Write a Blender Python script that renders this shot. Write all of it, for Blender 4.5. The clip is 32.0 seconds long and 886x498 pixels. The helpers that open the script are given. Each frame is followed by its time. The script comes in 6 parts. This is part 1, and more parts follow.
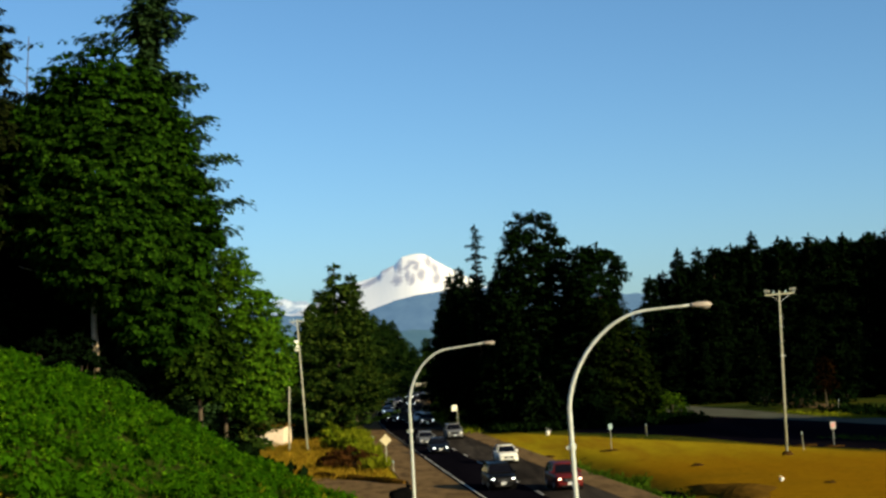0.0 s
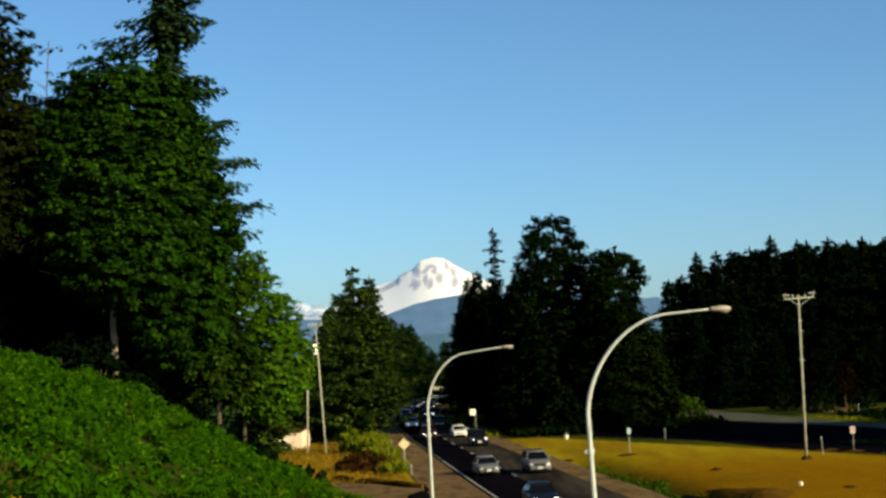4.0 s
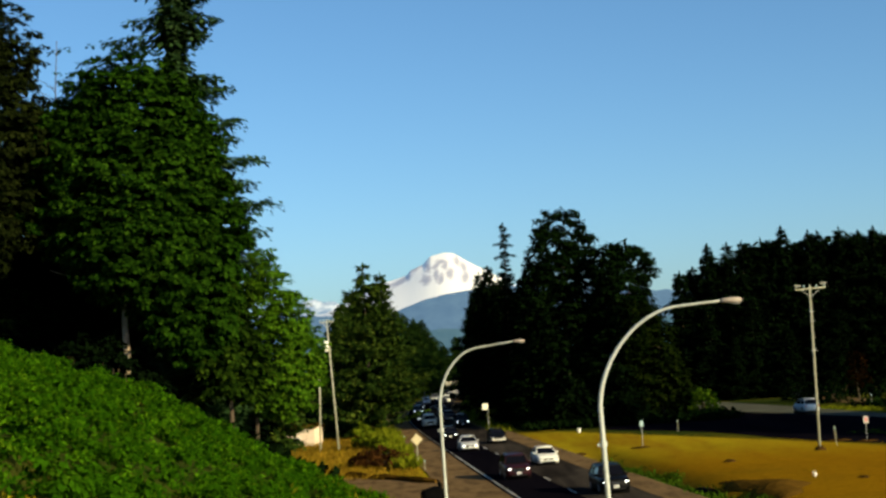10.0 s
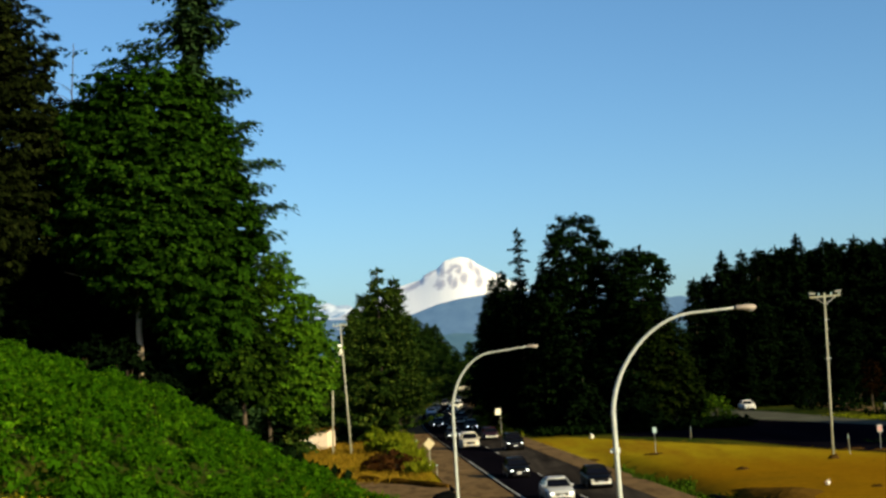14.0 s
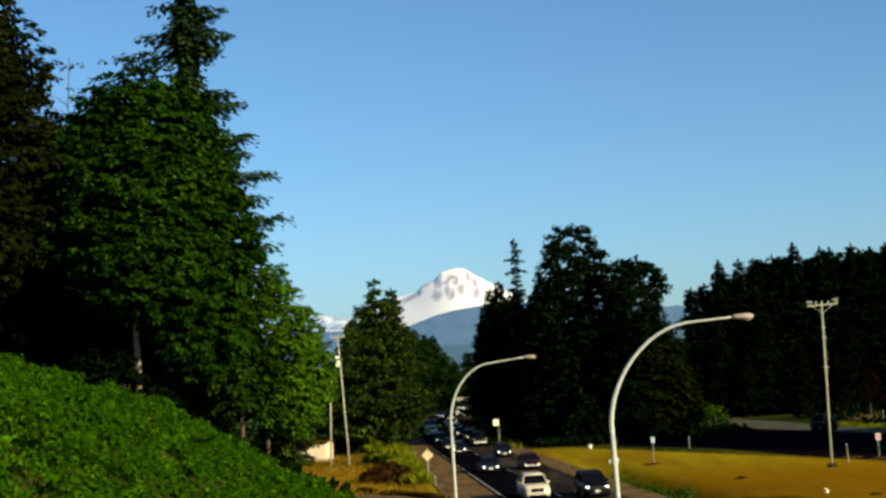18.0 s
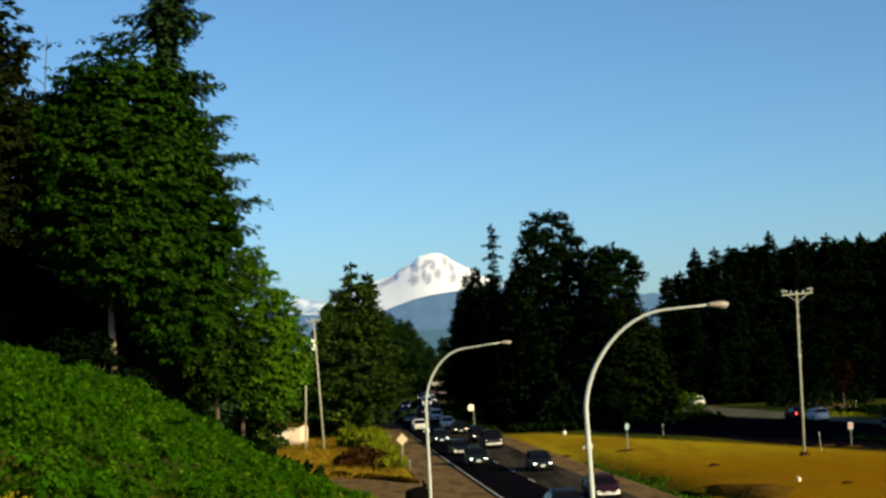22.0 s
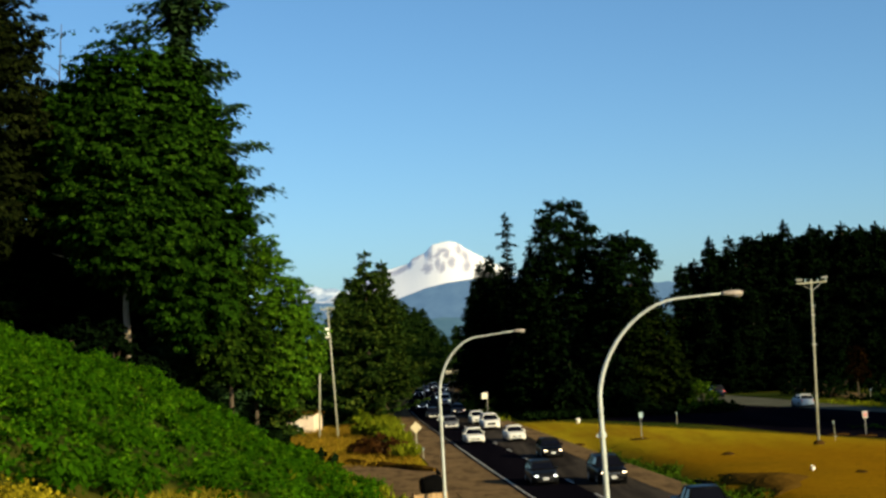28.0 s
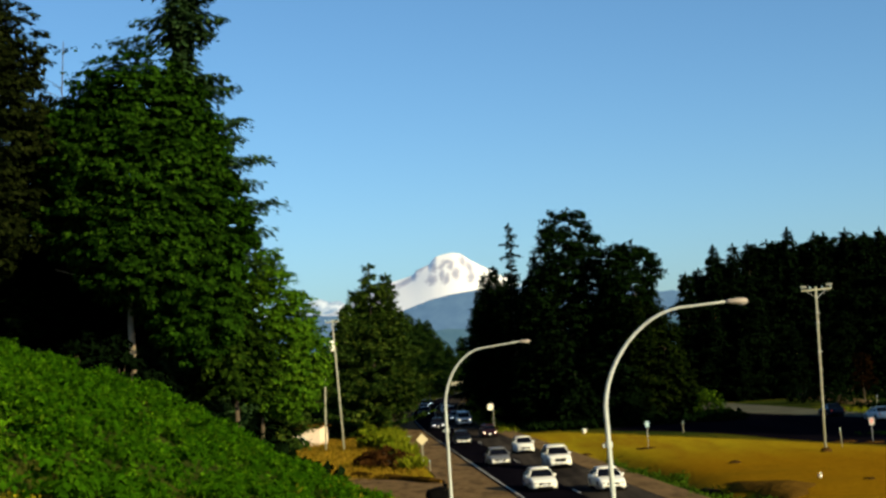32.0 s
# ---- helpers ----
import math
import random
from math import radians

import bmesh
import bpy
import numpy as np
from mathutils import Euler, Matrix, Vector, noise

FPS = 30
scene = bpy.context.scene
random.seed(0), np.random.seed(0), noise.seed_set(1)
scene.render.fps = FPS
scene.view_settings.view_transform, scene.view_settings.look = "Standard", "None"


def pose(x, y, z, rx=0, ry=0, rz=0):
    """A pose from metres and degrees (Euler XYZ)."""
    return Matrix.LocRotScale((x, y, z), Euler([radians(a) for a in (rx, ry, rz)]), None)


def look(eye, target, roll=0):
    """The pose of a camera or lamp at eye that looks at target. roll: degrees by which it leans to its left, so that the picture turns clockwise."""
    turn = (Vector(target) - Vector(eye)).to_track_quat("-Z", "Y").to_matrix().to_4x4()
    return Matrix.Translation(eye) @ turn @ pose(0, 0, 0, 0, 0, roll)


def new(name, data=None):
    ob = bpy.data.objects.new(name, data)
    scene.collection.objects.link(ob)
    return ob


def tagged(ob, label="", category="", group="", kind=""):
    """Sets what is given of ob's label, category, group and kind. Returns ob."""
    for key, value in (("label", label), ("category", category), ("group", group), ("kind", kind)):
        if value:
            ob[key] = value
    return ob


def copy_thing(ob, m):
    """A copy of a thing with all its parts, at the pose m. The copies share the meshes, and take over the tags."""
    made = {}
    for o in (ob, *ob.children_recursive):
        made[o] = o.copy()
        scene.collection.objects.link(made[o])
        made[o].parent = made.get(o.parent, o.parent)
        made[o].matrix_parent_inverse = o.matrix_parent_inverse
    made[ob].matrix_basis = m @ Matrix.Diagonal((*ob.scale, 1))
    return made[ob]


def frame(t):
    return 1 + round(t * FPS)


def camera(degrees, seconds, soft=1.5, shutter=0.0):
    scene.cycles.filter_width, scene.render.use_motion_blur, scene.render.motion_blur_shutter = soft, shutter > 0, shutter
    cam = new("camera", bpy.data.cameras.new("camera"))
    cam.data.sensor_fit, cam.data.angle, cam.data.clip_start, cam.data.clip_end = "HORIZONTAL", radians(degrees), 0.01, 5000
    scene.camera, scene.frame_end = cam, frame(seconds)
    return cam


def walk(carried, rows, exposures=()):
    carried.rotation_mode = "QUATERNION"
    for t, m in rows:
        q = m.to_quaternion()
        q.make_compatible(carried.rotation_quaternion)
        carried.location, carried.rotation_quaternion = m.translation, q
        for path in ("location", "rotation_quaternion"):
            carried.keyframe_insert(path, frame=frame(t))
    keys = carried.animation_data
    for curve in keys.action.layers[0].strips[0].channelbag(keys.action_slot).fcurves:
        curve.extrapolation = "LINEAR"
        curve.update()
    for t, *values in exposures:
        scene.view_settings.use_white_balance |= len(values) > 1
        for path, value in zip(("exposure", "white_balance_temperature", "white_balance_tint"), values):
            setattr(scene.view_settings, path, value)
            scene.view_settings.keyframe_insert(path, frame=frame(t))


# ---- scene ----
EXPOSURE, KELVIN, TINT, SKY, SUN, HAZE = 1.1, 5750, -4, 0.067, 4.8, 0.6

# ---- the camera, held by hand at one place beside the road ----
EYE_Z = 8.1
cam = camera(33.0, 32.0, soft=2.75)


def aim(pitch, yaw, roll):
    """Camera pose at the one standpoint: degrees up, to the right, and lean."""
    return pose(0, 0, EYE_Z, 90 + pitch, 0, -yaw) @ pose(0, 0, 0, 0, 0, roll)


walk(cam, [
    (0, aim(4.268, 0.882, -2.934)), (0.5, aim(4.498, 0.693, -3.061)),
    (1, aim(4.282, 0.672, -3.029)), (1.5, aim(4.070, 1.008, -2.535)),
    (2, aim(4.050, 1.011, -2.634)), (2.5, aim(4.416, 0.542, -2.812)),
    (4.5, aim(4.473, 0.181, -2.865)), (5, aim(4.791, 0.388, -2.975)),
    (5.5, aim(4.442, 0.079, -2.590)), (6, aim(4.040, 0.093, -2.366)),
    (6.5, aim(4.199, 0.505, -2.706)), (7, aim(4.283, 0.065, -2.524)),
    (7.5, aim(4.445, -0.568, -2.610)), (8, aim(4.568, -0.362, -3.101)),
    (8.5, aim(4.380, -0.535, -2.547)), (9, aim(4.235, -0.766, -2.666)),
    (9.5, aim(4.193, 0.159, -3.064)), (10, aim(4.288, -0.213, -3.601)),
    (10.5, aim(4.459, -0.600, -3.682)), (11, aim(4.411, -0.572, -3.476)),
    (11.5, aim(4.344, -0.567, -3.661)), (12, aim(4.137, 0.247, -3.337)),
    (12.5, aim(4.286, -0.541, -3.175)), (13, aim(4.336, 0.022, -3.283)),
    (13.5, aim(4.496, -0.747, -3.108)), (15.5, aim(4.308, -0.662, -2.961)),
    (16, aim(3.965, -0.659, -3.346)), (16.5, aim(3.749, -0.037, -2.936)),
    (17, aim(4.306, -0.688, -2.859)), (17.5, aim(4.242, -0.634, -3.073)),
    (18, aim(4.910, -0.605, -3.456)), (18.5, aim(4.627, 0.011, -4.189)),
    (19, aim(4.602, 0.141, -3.765)), (19.5, aim(5.025, -0.722, -4.051)),
    (20, aim(4.983, 0.255, -4.871)), (20.5, aim(4.806, 0.132, -4.323)),
    (21, aim(4.664, 0.103, -3.770)), (21.5, aim(4.640, 0.058, -3.308)),
    (22, aim(4.278, 0.241, -2.802)), (22.5, aim(4.229, 0.160, -2.490)),
    (23, aim(4.338, 0.000, -2.500)), (23.5, aim(4.479, -0.299, -2.669)),
    (24, aim(4.056, 0.354, -2.971)), (24.5, aim(4.011, -0.102, -2.683)),
    (25, aim(4.223, 0.333, -2.960)), (25.5, aim(4.054, -0.043, -2.666)),
    (27.5, aim(3.662, 0.019, -2.325)), (28, aim(3.859, -0.309, -2.741)),
    (28.5, aim(3.918, -0.208, -2.812)), (29, aim(3.668, -0.086, -2.792)),
    (29.5, aim(3.815, 0.226, -2.863)), (30, aim(3.512, 0.119, -2.610)),
    (30.5, aim(3.520, -0.169, -3.226)), (31, aim(3.757, 0.073, -2.874)),
    (31.5, aim(3.906, -0.484, -3.201)), (32, aim(4.307, -0.434, -3.428)),
], exposures=[(0, EXPOSURE, KELVIN, TINT), (32, EXPOSURE, KELVIN, TINT)])

# ---- sky and sun: low evening sun from behind on the right ----
SUN_AZ, SUN_EL = 132.0, 19.0          # degrees clockwise from the view (+Y), degrees above the horizon
world = bpy.data.worlds.new("evening_sky")
scene.world = world
world.use_nodes = True
wn = world.node_tree
wn.nodes.clear()
sky = wn.nodes.new("ShaderNodeTexSky")
sky.sky_type = 'NISHITA'
sky.sun_disc = False
sky.sun_elevation = radians(SUN_EL)
sky.sun_rotation = radians(SUN_AZ)
sky.altitude = 60
sky.air_density, sky.dust_density, sky.ozone_density = 0.8, 1.15, 2.8
bg = wn.nodes.new("ShaderNodeBackground")
bg.inputs["Strength"].default_value = SKY
wo = wn.nodes.new("ShaderNodeOutputWorld")
clear_air = wn.nodes.new("ShaderNodeHueSaturation")      # the deep blue of a clear evening
clear_air.inputs["Saturation"].default_value = 1.03
wn.links.new(sky.outputs[0], clear_air.inputs["Color"])
wn.links.new(clear_air.outputs[0], bg.inputs[0])
wn.links.new(bg.outputs[0], wo.inputs[0])

sun_data = bpy.data.lights.new("sun", 'SUN')
sun_data.energy = SUN
sun_data.angle = radians(0.53)
sun_data.color = (1.0, 0.72, 0.37)
sun = new("sun", sun_data)
sx, sy = math.sin(radians(SUN_AZ)), math.cos(radians(SUN_AZ))
sun.matrix_basis = look((sx * 200, sy * 200, 200 * math.tan(radians(SUN_EL))), (0, 0, 0))

# ---- materials ----


class Nodes:
    """A short way to write a node material."""

    def __init__(self, name, rough=0.7, metal=0.0, spec=0.3):
        self.m = bpy.data.materials.new(name)
        self.m.use_nodes = True
        self.t = self.m.node_tree
        self.b = self.t.nodes["Principled BSDF"]
        self.b.inputs["Roughness"].default_value = rough
        self.b.inputs["Metallic"].default_value = metal
        self.b.inputs["Specular IOR Level"].default_value = spec

    def add(self, kind, **kw):
        n = self.t.nodes.new(kind)
        for k, v in kw.items():
            n.inputs[k.replace("_", " ")].default_value = v
        return n

    def link(self, a, b):
        self.t.links.new(a, b)

    def noise(self, scale, detail=4.0, rough=0.6, coord="Object", stretch=None):
        c = self.t.nodes.new("ShaderNodeTexCoord")
        n = self.add("ShaderNodeTexNoise", Scale=scale, Detail=detail, Roughness=rough)
        if stretch:
            mp = self.add("ShaderNodeMapping", Scale=stretch)
            self.link(c.outputs[coord], mp.inputs[0])
            self.link(mp.outputs[0], n.inputs["Vector"])
        else:
            self.link(c.outputs[coord], n.inputs["Vector"])
        return n.outputs["Fac"]

    def ramp(self, fac, stops):
        r = self.t.nodes.new("ShaderNodeValToRGB")
        e = r.color_ramp.elements
        while len(e) < len(stops):
            e.new(0.5)
        for el, (p, c) in zip(e, stops):
            el.position = p
            el.color = (*c, 1)
        self.link(fac, r.inputs[0])
        return r.outputs[0]

    def mix(self, fac, a, b, mode='MIX'):
        n = self.t.nodes.new("ShaderNodeMix")
        n.data_type = 'RGBA'
        n.blend_type = mode
        if isinstance(fac, float):
            n.inputs[0].default_value = fac
        else:
            self.link(fac, n.inputs[0])
        for i, v in ((6, a), (7, b)):
            if isinstance(v, tuple):
                n.inputs[i].default_value = (*v, 1)
            else:
                self.link(v, n.inputs[i])
        return n.outputs[2]

    def base(self, col):
        if isinstance(col, tuple):
            self.b.inputs["Base Color"].default_value = (*col, 1)
        else:
            self.link(col, self.b.inputs["Base Color"])
        return self

    def bump(self, fac, strength=0.3, dist=0.02):
        n = self.add("ShaderNodeBump", Strength=strength, Distance=dist)
        self.link(fac, n.inputs["Height"])
        self.link(n.outputs[0], self.b.inputs["Normal"])
        return self

    def island(self):
        return self.t.nodes.new("ShaderNodeNewGeometry").outputs["Random Per Island"]


def leaf_mat(name, dark, mid, light, rough=0.6, glow=0.25, patch=0.25):
    """Foliage: every leaf its own shade, drifting in larger patches, some light passing through."""
    n = Nodes(name, rough, spec=0.0)
    col = n.ramp(n.island(), [(0.0, dark), (0.55, mid), (1.0, light)])
    big = n.noise(patch, 3)
    col = n.mix(n.ramp(big, [(0.35, (0, 0, 0)), (0.65, (1, 1, 1))]), col, mid, 'MIX')
    mid_scale = n.noise(patch * 4.5, 4, 0.65)
    col = n.mix(1.0, col, n.ramp(mid_scale, [(0.34, (0.42, 0.42, 0.45)), (0.52, (0.95, 0.95, 0.95)), (0.68, (1.45, 1.4, 1.2))]), 'MULTIPLY')
    n.base(col)
    tr = n.t.nodes.new("ShaderNodeBsdfTranslucent")
    n.link(col, tr.inputs[0])
    mx = n.t.nodes.new("ShaderNodeMixShader")
    mx.inputs[0].default_value = glow
    out = n.t.nodes["Material Output"]
    n.link(n.b.outputs[0], mx.inputs[1])
    n.link(tr.outputs[0], mx.inputs[2])
    n.link(mx.outputs[0], out.inputs[0])
    return n.m


def plain(name, col, rough=0.5, metal=0.0, vary=0.12, scale=3.0, spec=0.4):
    """Paint or metal with faint blotches and fine grain."""
    n = Nodes(name, rough, metal, spec)
    a = tuple(c * (1 - vary) for c in col)
    b = tuple(min(1, c * (1 + vary)) for c in col)
    n.base(n.ramp(n.noise(scale, 6), [(0.3, a), (0.7, b)]))
    n.bump(n.noise(scale * 14, 3), 0.06, 0.01)
    return n.m


def glow_mat(name, col, strength):
    n = Nodes(name, 0.2)
    n.base(col)
    n.b.inputs["Emission Color"].default_value = (*col, 1)
    n.b.inputs["Emission Strength"].default_value = strength
    return n.m


MAPLE = leaf_mat("maple_leaves", (0.0018, 0.0065, 0.0007), (0.0085, 0.0245, 0.0015), (0.030, 0.068, 0.0042), 0.7, 0.08, 0.12)
ALDER = leaf_mat("alder_leaves", (0.009, 0.030, 0.0016), (0.036, 0.086, 0.0034), (0.095, 0.172, 0.007), 0.7, 0.25)
FIR = leaf_mat("fir_needles", (0.005, 0.013, 0.003), (0.012, 0.026, 0.005), (0.028, 0.048, 0.009), 0.8, 0.04)
DOUGLAS = leaf_mat("douglas_fir_needles", (0.007, 0.017, 0.005), (0.019, 0.041, 0.013), (0.043, 0.078, 0.027), 0.8, 0.05)
# needle colour blackened to carry the shade of grove, forest and hollows
SHADEFIR = leaf_mat("shaded_fir_needles", (0.0012, 0.003, 0.001), (0.0024, 0.0057, 0.0016), (0.005, 0.0105, 0.003), 0.85, 0.02)
# leaf colour blackened for the shade in and around the grove
SHADELEAF = leaf_mat("shaded_leaves", (0.001, 0.003, 0.0008), (0.0024, 0.006, 0.0014), (0.0062, 0.0125, 0.0028), 0.85, 0.04)
MIDFIR = leaf_mat("roadside_fir_needles", (0.0040, 0.013, 0.0022), (0.021, 0.041, 0.006), (0.080, 0.110, 0.014), 0.8, 0.06)
BRACKEN = leaf_mat("bracken_fronds", (0.0050, 0.021, 0.0004), (0.0180, 0.054, 0.0008), (0.060, 0.130, 0.0018), 0.7, 0.15, 0.4)
SHRUB = leaf_mat("shrub_leaves", (0.034, 0.060, 0.002), (0.085, 0.115, 0.004), (0.16, 0.175, 0.008), 0.7, 0.2)
DRYGRASS = leaf_mat("dry_grass", (0.14, 0.102, 0.005), (0.205, 0.150, 0.008), (0.28, 0.205, 0.014), 0.8, 0.15, 0.08)
DRYBANK = leaf_mat("dry_bank_blades", (0.07, 0.06, 0.004), (0.115, 0.10, 0.007), (0.17, 0.145, 0.012), 0.8, 0.15, 0.3)
BROOM = leaf_mat("yellow_flowers", (0.09, 0.085, 0.003), (0.19, 0.16, 0.006), (0.32, 0.26, 0.01), 0.7, 0.15)
HEMLOCK = leaf_mat("hemlock_needles", (0.004, 0.011, 0.0014), (0.012, 0.027, 0.0022), (0.032, 0.058, 0.0045), 0.8, 0.08)
YOUNG = leaf_mat("young_bracken_fronds", (0.008, 0.028, 0.001), (0.027, 0.064, 0.0015), (0.066, 0.120, 0.003), 0.7, 0.15, 0.4)
# lighter copy of the blackened leaf colour, for the low tree's lit side
HALFLIT = leaf_mat("half_shaded_leaves", (0.0012, 0.0028, 0.0006), (0.0034, 0.0068, 0.001), (0.014, 0.0215, 0.003), 0.8, 0.12)
BROWNLEAF = leaf_mat("brown_olive_leaves", (0.002, 0.0035, 0.001), (0.006, 0.009, 0.002), (0.017, 0.022, 0.005), 0.8, 0.12)
RUSTY = leaf_mat("rusty_leaves", (0.002, 0.001, 0.0004), (0.005, 0.0026, 0.0008), (0.011, 0.006, 0.0014), 0.7, 0.15)
LAWN = leaf_mat("sunlit_grass", (0.035, 0.05, 0.002), (0.09, 0.11, 0.004), (0.16, 0.16, 0.008), 0.8, 0.15)
VERGE = leaf_mat("orange_dry_grass", (0.10, 0.062, 0.005), (0.165, 0.105, 0.008), (0.24, 0.155, 0.013), 0.8, 0.15, 0.3)
DITCH = leaf_mat("ditch_grass", (0.008, 0.024, 0.001), (0.026, 0.054, 0.003), (0.060, 0.095, 0.005), 0.7, 0.15)

n = Nodes("bark", 0.9)
g = n.noise(3.0, 8, 0.7, stretch=(4, 4, 0.5))
BARK = n.base(n.ramp(g, [(0.3, (0.022, 0.016, 0.010)), (0.7, (0.085, 0.066, 0.046))])).bump(g, 0.6, 0.05).m
n = Nodes("pale_bark", 0.85)
g = n.noise(4.0, 8, 0.7, stretch=(4, 4, 0.6))
PALEBARK = n.base(n.ramp(g, [(0.3, (0.16, 0.12, 0.08)), (0.7, (0.42, 0.36, 0.27))])).bump(g, 0.5, 0.03).m
n = Nodes("pole_wood", 0.85)
g = n.noise(5.0, 8, 0.7, stretch=(5, 5, 0.25))
POLEWOOD = n.base(n.ramp(g, [(0.3, (0.21, 0.215, 0.17)), (0.7, (0.37, 0.375, 0.30))])).bump(g, 0.4, 0.01).m

# grass ground: straw-coloured mown grass, darker and greener in damp patches and where shade is painted in
n = Nodes("grass_ground", 0.9, spec=0.0)
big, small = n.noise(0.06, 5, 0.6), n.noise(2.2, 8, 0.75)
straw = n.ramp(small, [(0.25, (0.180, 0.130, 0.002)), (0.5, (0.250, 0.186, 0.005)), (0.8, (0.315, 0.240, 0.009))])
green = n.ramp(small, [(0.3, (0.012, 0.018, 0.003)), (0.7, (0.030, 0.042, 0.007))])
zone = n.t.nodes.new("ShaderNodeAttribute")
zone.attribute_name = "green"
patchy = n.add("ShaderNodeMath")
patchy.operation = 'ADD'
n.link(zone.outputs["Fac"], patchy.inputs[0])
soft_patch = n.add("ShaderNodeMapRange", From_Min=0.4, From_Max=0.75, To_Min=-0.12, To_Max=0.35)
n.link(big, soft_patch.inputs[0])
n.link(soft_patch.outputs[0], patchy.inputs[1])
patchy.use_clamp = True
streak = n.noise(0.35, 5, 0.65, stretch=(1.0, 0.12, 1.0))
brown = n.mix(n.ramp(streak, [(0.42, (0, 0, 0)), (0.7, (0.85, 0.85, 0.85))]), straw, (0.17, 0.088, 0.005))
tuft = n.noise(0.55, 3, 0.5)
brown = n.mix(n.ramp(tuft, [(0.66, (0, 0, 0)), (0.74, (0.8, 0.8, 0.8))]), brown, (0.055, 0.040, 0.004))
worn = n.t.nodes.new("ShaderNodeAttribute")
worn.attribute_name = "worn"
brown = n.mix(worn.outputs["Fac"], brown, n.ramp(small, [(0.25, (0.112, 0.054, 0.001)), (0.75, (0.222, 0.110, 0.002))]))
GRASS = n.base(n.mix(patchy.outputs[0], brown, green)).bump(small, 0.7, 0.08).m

PAINTWORN = plain("worn_road_paint", (0.17, 0.165, 0.16), 0.9, 0, 0.5, 0.6, spec=0.0)
# new asphalt of the near lane; also colours the painted shade beyond the field
n = Nodes("dark_asphalt_and_shade", 0.9, spec=0.0)
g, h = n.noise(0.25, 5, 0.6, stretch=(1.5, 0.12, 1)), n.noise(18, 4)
NEWROAD_SHADE = n.base(n.mix(0.25, n.ramp(g, [(0.3, (0.0015, 0.0014, 0.003)), (0.7, (0.0045, 0.004, 0.0065))]), n.ramp(h, [(0.3, (0.001, 0.001, 0.002)), (0.7, (0.008, 0.007, 0.010))]))).bump(h, 0.3, 0.01).m
n = Nodes("grey_asphalt", 0.9, spec=0.0)
g, h = n.noise(0.25, 5, 0.6, stretch=(1.5, 0.1, 1)), n.noise(18, 4)
track = n.noise(1.1, 4, 0.6, stretch=(1.0, 0.05, 1))
patch = n.noise(0.16, 2, 0.4, stretch=(1.0, 0.5, 1))
col = n.mix(0.3, n.ramp(g, [(0.3, (0.021, 0.018, 0.016)), (0.7, (0.048, 0.041, 0.036))]), n.ramp(h, [(0.3, (0.010, 0.009, 0.008)), (0.7, (0.055, 0.050, 0.044))]))
col = n.mix(1.0, col, n.ramp(track, [(0.38, (0.62, 0.62, 0.64)), (0.62, (1.2, 1.18, 1.12))]), 'MULTIPLY')
col = n.mix(1.0, col, n.ramp(patch, [(0.47, (1.0, 1.0, 1.0)), (0.50, (0.70, 0.70, 0.72))]), 'MULTIPLY')
OLDROAD = n.base(col).bump(h, 0.3, 0.01).m
n = Nodes("gravel_shoulder", 0.9, spec=0.0)
g, h = n.noise(0.4, 5, 0.6), n.noise(9, 8, 0.8)
col = n.mix(0.4, n.ramp(g, [(0.3, (0.098, 0.064, 0.030)), (0.7, (0.165, 0.108, 0.052))]), n.ramp(h, [(0.3, (0.045, 0.030, 0.015)), (0.7, (0.18, 0.125, 0.066))]))
dirt = n.noise(0.9, 6, 0.7, stretch=(1.0, 0.3, 1))
col = n.mix(1.0, col, n.ramp(dirt, [(0.36, (0.55, 0.55, 0.58)), (0.5, (0.95, 0.95, 0.95)), (0.68, (1.28, 1.25, 1.2))]), 'MULTIPLY')
GRAVEL = n.base(col).bump(h, 0.5, 0.03).m
n = Nodes("road_paint", 0.6)
g = n.noise(3, 8, 0.7)
PAINT = n.base(n.ramp(g, [(0.40, (0.06, 0.055, 0.05)), (0.52, (0.42, 0.41, 0.39)), (0.8, (0.6, 0.59, 0.56))])).m
n = Nodes("earth", 0.95, spec=0.0)
g = n.noise(1.6, 8, 0.7)
EARTH = n.base(n.ramp(g, [(0.3, (0.040, 0.021, 0.003)), (0.7, (0.105, 0.058, 0.008))])).bump(g, 0.6, 0.06).m

n = Nodes("dark_soil", 0.95, spec=0.0)
g = n.noise(4.0, 6, 0.7)
SOIL = n.base(n.ramp(g, [(0.3, (0.020, 0.011, 0.003)), (0.7, (0.055, 0.030, 0.007))])).bump(g, 0.6, 0.05).m

FARROAD = plain("pale_worn_asphalt", (0.065, 0.067, 0.052), 0.9, 0, 0.3, 0.3, spec=0.0)
STEEL = plain("painted_steel", (0.345, 0.375, 0.375), 0.5, 0.0, 0.10)
LAMPHEAD = plain("weathered_lamp_head", (0.27, 0.235, 0.21), 0.6, 0.1, 0.2)
GALV = plain("galvanised_steel", (0.42, 0.43, 0.44), 0.45, 0.6, 0.15)
RUBBER = plain("tyre_rubber", (0.008, 0.008, 0.008), 0.9, spec=0.05)
ALLOY = plain("wheel_alloy", (0.45, 0.46, 0.48), 0.35, 0.8)
TRIM = plain("black_trim", (0.005, 0.005, 0.006), 0.6, spec=0.1)
CHROME = plain("chrome", (0.65, 0.66, 0.68), 0.18, 1.0, 0.03)
PLATE = plain("plate_white", (0.65, 0.66, 0.66), 0.5)
PLATEBAR = plain("plate_bars", (0.05, 0.08, 0.2), 0.5)
BLACKBAG = plain("black_plastic", (0.002, 0.002, 0.0022), 0.8, 0, 0.3, spec=0.01)
